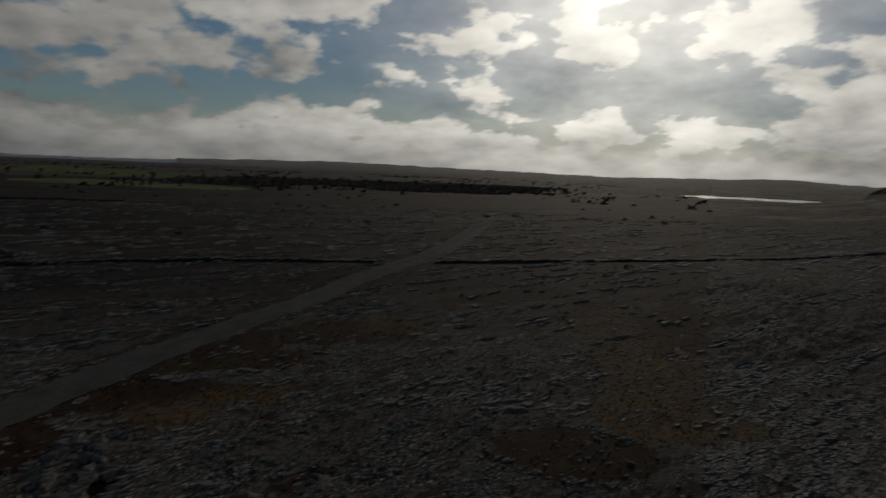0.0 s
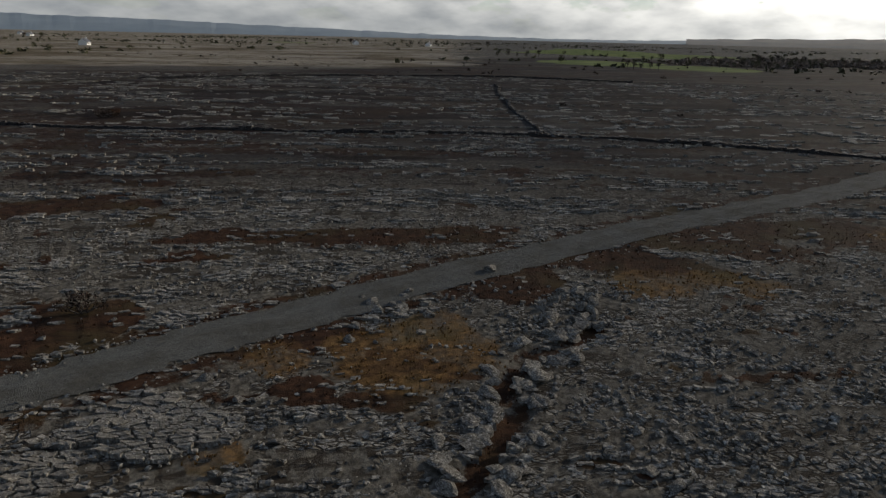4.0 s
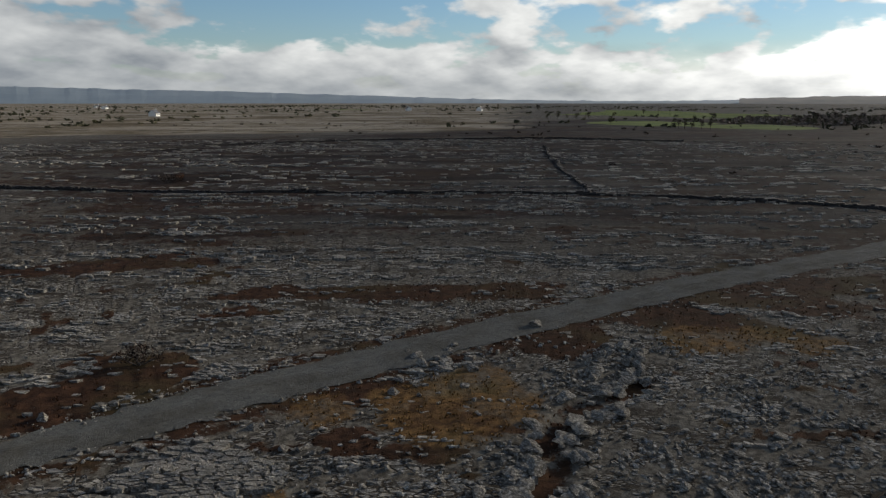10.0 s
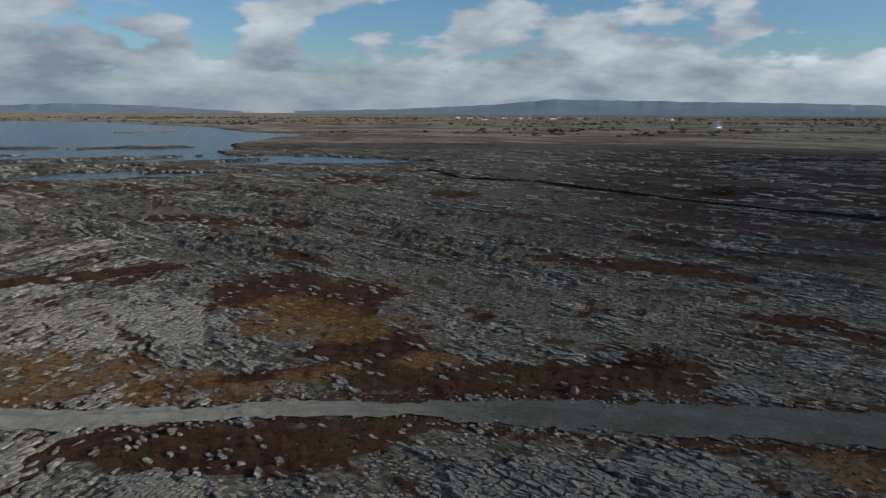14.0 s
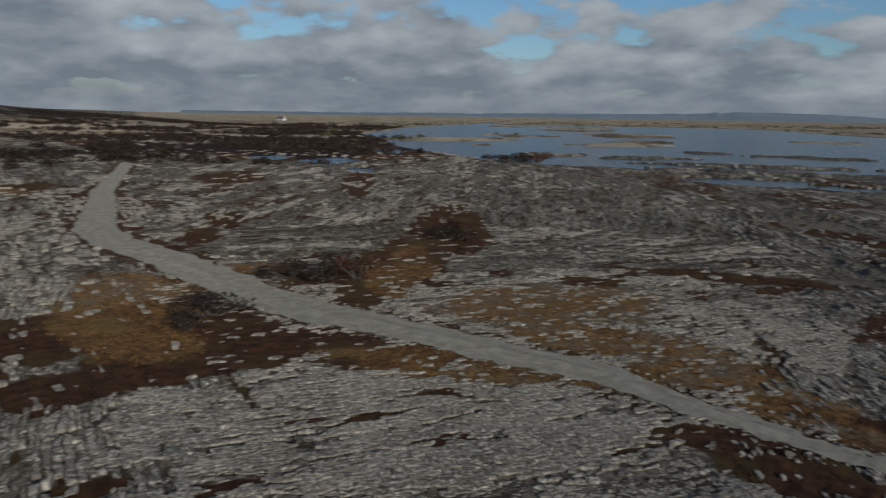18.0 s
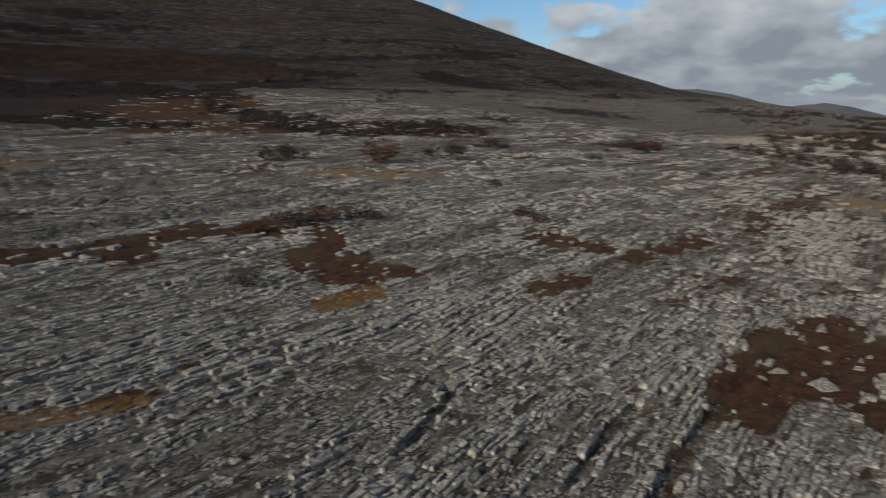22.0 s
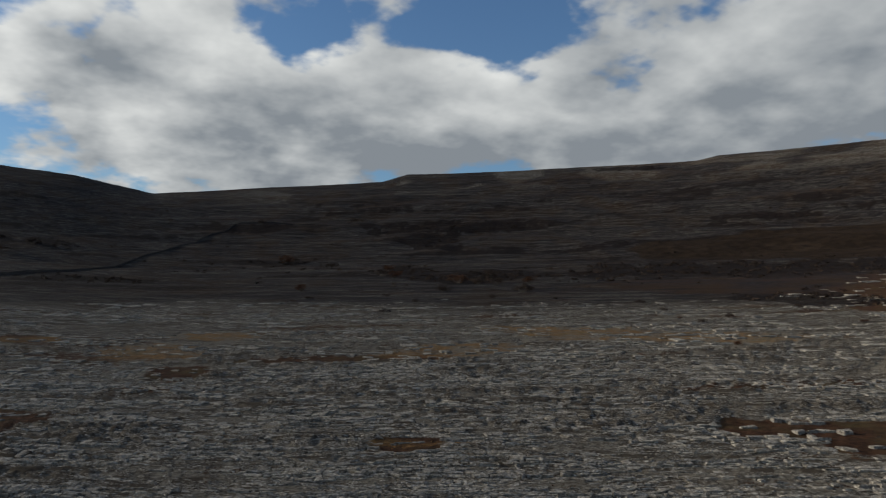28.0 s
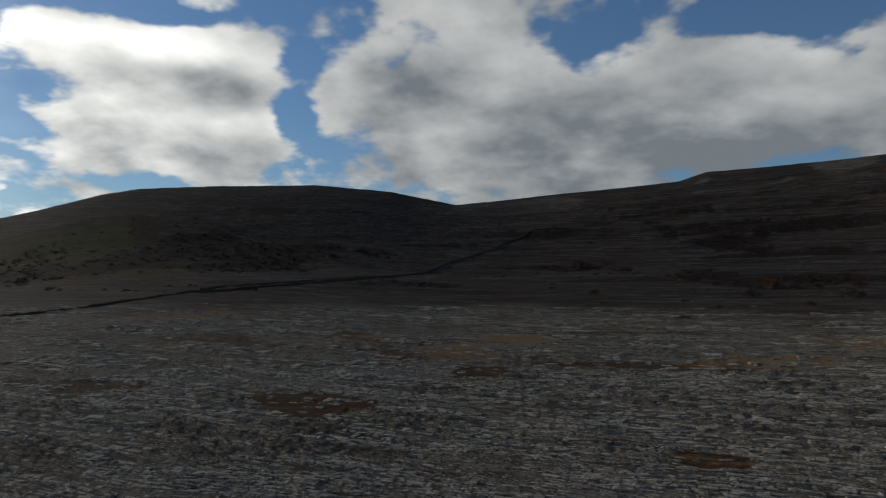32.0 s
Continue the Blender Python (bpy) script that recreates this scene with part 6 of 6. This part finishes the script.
def build_clints():
    """The broken pavement to the east, and the ledges of the plain, row on row."""
    def keeper(zone, r0, r1, bare, seed):
        def keep(x, y):
            r = np.hypot(x, y) + 5 * (fbm(x / 6, y / 6, 2, 24) - 0.5)
            ok = (r > r0) & (r < r1) & (strike_zone(x, y) == zone)
            out = np.zeros(x.shape, bool)
            x, y = x[ok], y[ok]
            veg = np.maximum(np.maximum(patch_mask("heath", x, y), 0.85 * patch_mask("grass", x, y)), patch_mask("thicket", x, y))
            u, v = along_strike(x, y)
            veg = np.maximum(veg, 0.75 * smooth(0.66, 0.74, fbm(u / 5.5, v / 1.4, 4, 81)))
            veg = np.where(veg > 0.02, np.clip(veg + 0.8 * (fbm(u / 1.3, v / 0.5, 3, 99) - 0.5), 0, 1), veg)
            open_joint = np.abs(fbm(u / 11, v / 1.9, 3, 95) - 0.5) < 0.013 + 0.0001 * r[ok]
            thin = hash2(np.round(x * 50).astype(np.int64), np.round(y * 50).astype(np.int64), seed)
            share = bare(x, y, u, v)
            for line in FISSURES:
                open_joint |= off_line(x, y, line) < 0.34
            out[ok] = (thin > np.maximum(veg * (0.99 - 0.17 * smooth(45, 95, r[ok])), 1 - share)) & ~open_joint & (off_track(x, y) > 0.3) & (in_lake(x, y) < 0.1)
            return out
        return keep

    def east(x, y, u, v):
        return 0.97 - 0.30 * smooth(0.5, 0.64, fbm(x / 9, y / 9, 3, 28))

    def east_far(x, y, u, v):
        return 0.85 * smooth(0.38, 0.52, fbm(u / 14, v / 4, 4, 29)) * smooth(1.3, 0.8, land(x, y) / shade_foot(bearing(x, y)))

    def south(x, y, u, v):
        az = bearing(x, y)
        return (0.04 + (0.85 - 0.35 * smooth(175, 140, az)) * smooth(0.49, 0.62, fbm(u / 12, v / 1.8, 4, 74) + 0.06 * smooth(150, 185, az)))

    runs = [(-20, 0.56, 0.30, ((-60, 60), (-60, 60)), keeper(2, 3, 31, east, 9), -0.05, 0.22, 0.02, 501),
            (-20, 0.78, 0.42, ((-70, 70), (-70, 70)), keeper(2, 31, 58, east, 9), -0.03, 0.25, 0.03, 511),
            (-20, 1.15, 0.8, ((-120, 120), (-120, 120)), keeper(2, 58, 105, east, 9), 0.0, 0.34, 0.06, 521),
            (-20, 1.8, 1.5, ((-230, 230), (-230, 230)), keeper(2, 105, 215, east_far, 9), 0.03, 0.36, 0.12, 531),
            (-20, 3.2, 2.6, ((-350, 350), (-350, 350)), keeper(2, 215, 345, east_far, 9), 0.03, 0.42, 0.15, 535),
            (60, 1.0, 0.55, ((-90, 90), (-90, 90)), keeper(1, 53, 78, east, 9), 0.0, 0.20, 0.04, 541),
            (124, 0.95, 0.42, ((-120, 120), (-120, 120)), keeper(0, 50, 100, south, 9), 0.04, 0.30, 0.05, 551),
            (124, 1.7, 1.2, ((-270, 270), (-270, 270)), keeper(0, 100, 230, south, 9), 0.04, 0.30, 0.12, 561)]
    vs, fs, count = [], [], 0
    for run in runs:
        v, f = clint_rows(*run)
        vs.append(v), fs.append(f + count)
        count += len(v)
    ob = new("clint_rows", mesh_of("clint_rows", np.concatenate(vs), np.concatenate(fs), STONE))
    ob.parent = ground
    return tagged(ob, "rows of broken grey limestone with open joints", kind="stuff")


build_clints()


def strew(name, x, y, sizes, label, category, mat, seed):
    """Loose angular stones in one mesh."""
    g = np.random.default_rng(seed)
    shapes = [rock_verts(BALL1[0], 600 + k, 0.5) for k in range(12)]
    n, (bv, bf) = len(x), BALL1
    pick = g.integers(12, size=n)
    v = np.array(shapes)[pick] * sizes[:, None, None] * np.stack([g.uniform(0.7, 1.3, n), g.uniform(0.6, 1.0, n), g.uniform(0.4, 0.8, n)], 1)[:, None]
    a = g.uniform(0, 6.28, n)
    c, s = np.cos(a)[:, None], np.sin(a)[:, None]
    z = land(x, y) + sizes * 0.15
    v = np.stack([v[..., 0] * c - v[..., 1] * s + x[:, None], v[..., 0] * s + v[..., 1] * c + y[:, None], v[..., 2] + z[:, None]], -1)
    f = (bf[None] + len(bv) * np.arange(n)[:, None, None]).reshape(-1, 3)
    return tagged(new(name, mesh_of(name, v.reshape(-1, 3), f, mat)), label, category, kind="stuff")


def ring_points(count, r0, r1, seed):
    g = np.random.default_rng(seed)
    r, a = np.sqrt(g.uniform(r0 * r0, r1 * r1, count)), g.uniform(0, 6.283, count)
    return -np.sin(a) * r, np.cos(a) * r, g


x, y, g = ring_points(11000, 13.5, 60, 71)
veg, path = near_cover(x, y)
ok = (path > 0.1) & (g.uniform(0, 1, len(x)) > 0.93 * veg)
x, y = x[ok], y[ok]
# scree of small stones over the ground to the south
px, py, g2 = ring_points(30000, 13.5, 48, 171)
pveg, ppath = near_cover(px, py)
paz = bearing(px, py)
ok = (ppath > 0.1) & ((paz < 150) | (paz > 400)) & (g2.uniform(0, 1, len(px)) > 0.25 + 0.7 * pveg)
px, py = px[ok], py[ok]
strew("scree", px, py, 0.06 + 0.17 * g2.uniform(0, 1, len(px)) ** 2.2, "grey scree of small angular stones", "stones", STONE, 173)
strew("loose_stones", x, y, 0.04 + 0.17 * g.uniform(0, 1, len(x)) ** 2.8, "loose pale stones strewn over heath and rock", "stones", STONE, 73)
# pale stones pushed to the track's edges
d = np.gradient(TRACK, axis=0)
d /= np.linalg.norm(d, axis=1)[:, None]
g = np.random.default_rng(75)
k = g.integers(60, 700, 1500)
half = track_half(TRACK[k, 0], TRACK[k, 1]) + g.normal(0.18, 0.3, 1500)
side = np.where(g.uniform(0, 1, 1500) < 0.55, -1.0, 1.0)
ex, ey = TRACK[k, 0] - d[k, 1] * side * half, TRACK[k, 1] + d[k, 0] * side * half
strew("track_edge_stones", ex, ey, 0.05 + 0.12 * g.uniform(0, 1, 1500) ** 2, "pale stones along the gravel track's edges", "stones", STONE, 77)


def tufts(name, kind, count, r1, mat, high, label, seed, level):
    x, y, g = ring_points(count, 13.0, r1, seed)
    if kind == "grass":
        amount = patch_mask("grass", x, y)
    else:
        amount = near_cover(x, y)[0] - patch_mask("grass", x, y)
    ok = (amount > level * g.uniform(0.6, 1.4, count)) & (off_track(x, y) > 0.1)
    x, y = x[ok], y[ok]
    n, per = len(x), 7
    z = land(x, y)
    a = g.uniform(0, 6.283, (n, per))
    lean = g.uniform(0.1, 0.75, (n, per)) * high
    tall = g.uniform(0.5, 1.2, (n, per)) * high
    foot = np.stack([x[:, None] + 0.4 * lean * np.cos(a), y[:, None] + 0.4 * lean * np.sin(a), np.repeat(z[:, None] - 0.02, per, 1)], -1)
    tip = np.stack([x[:, None] + 1.5 * lean * np.cos(a), y[:, None] + 1.5 * lean * np.sin(a), z[:, None] + tall], -1)
    wide = np.stack([-np.sin(a), np.cos(a), 0 * a], -1) * (0.16 * high + 0.012)
    v = np.stack([foot - wide, foot + wide, tip], 2).reshape(-1, 3)
    return tagged(new(name, mesh_of(name, v, np.arange(n * per * 3).reshape(-1, 3), mat)), label, "grass" if kind == "grass" else "heath", kind="stuff")


tufts("grass_tufts", "grass", 110000, 80, STRAW, 0.09, "withered orange grass tufts in patches", 83, 0.35)
tufts("heath_tufts", "heath", 60000, 92, HEATH, 0.085, "dark brown heath sprigs between the stones", 85, 0.5)
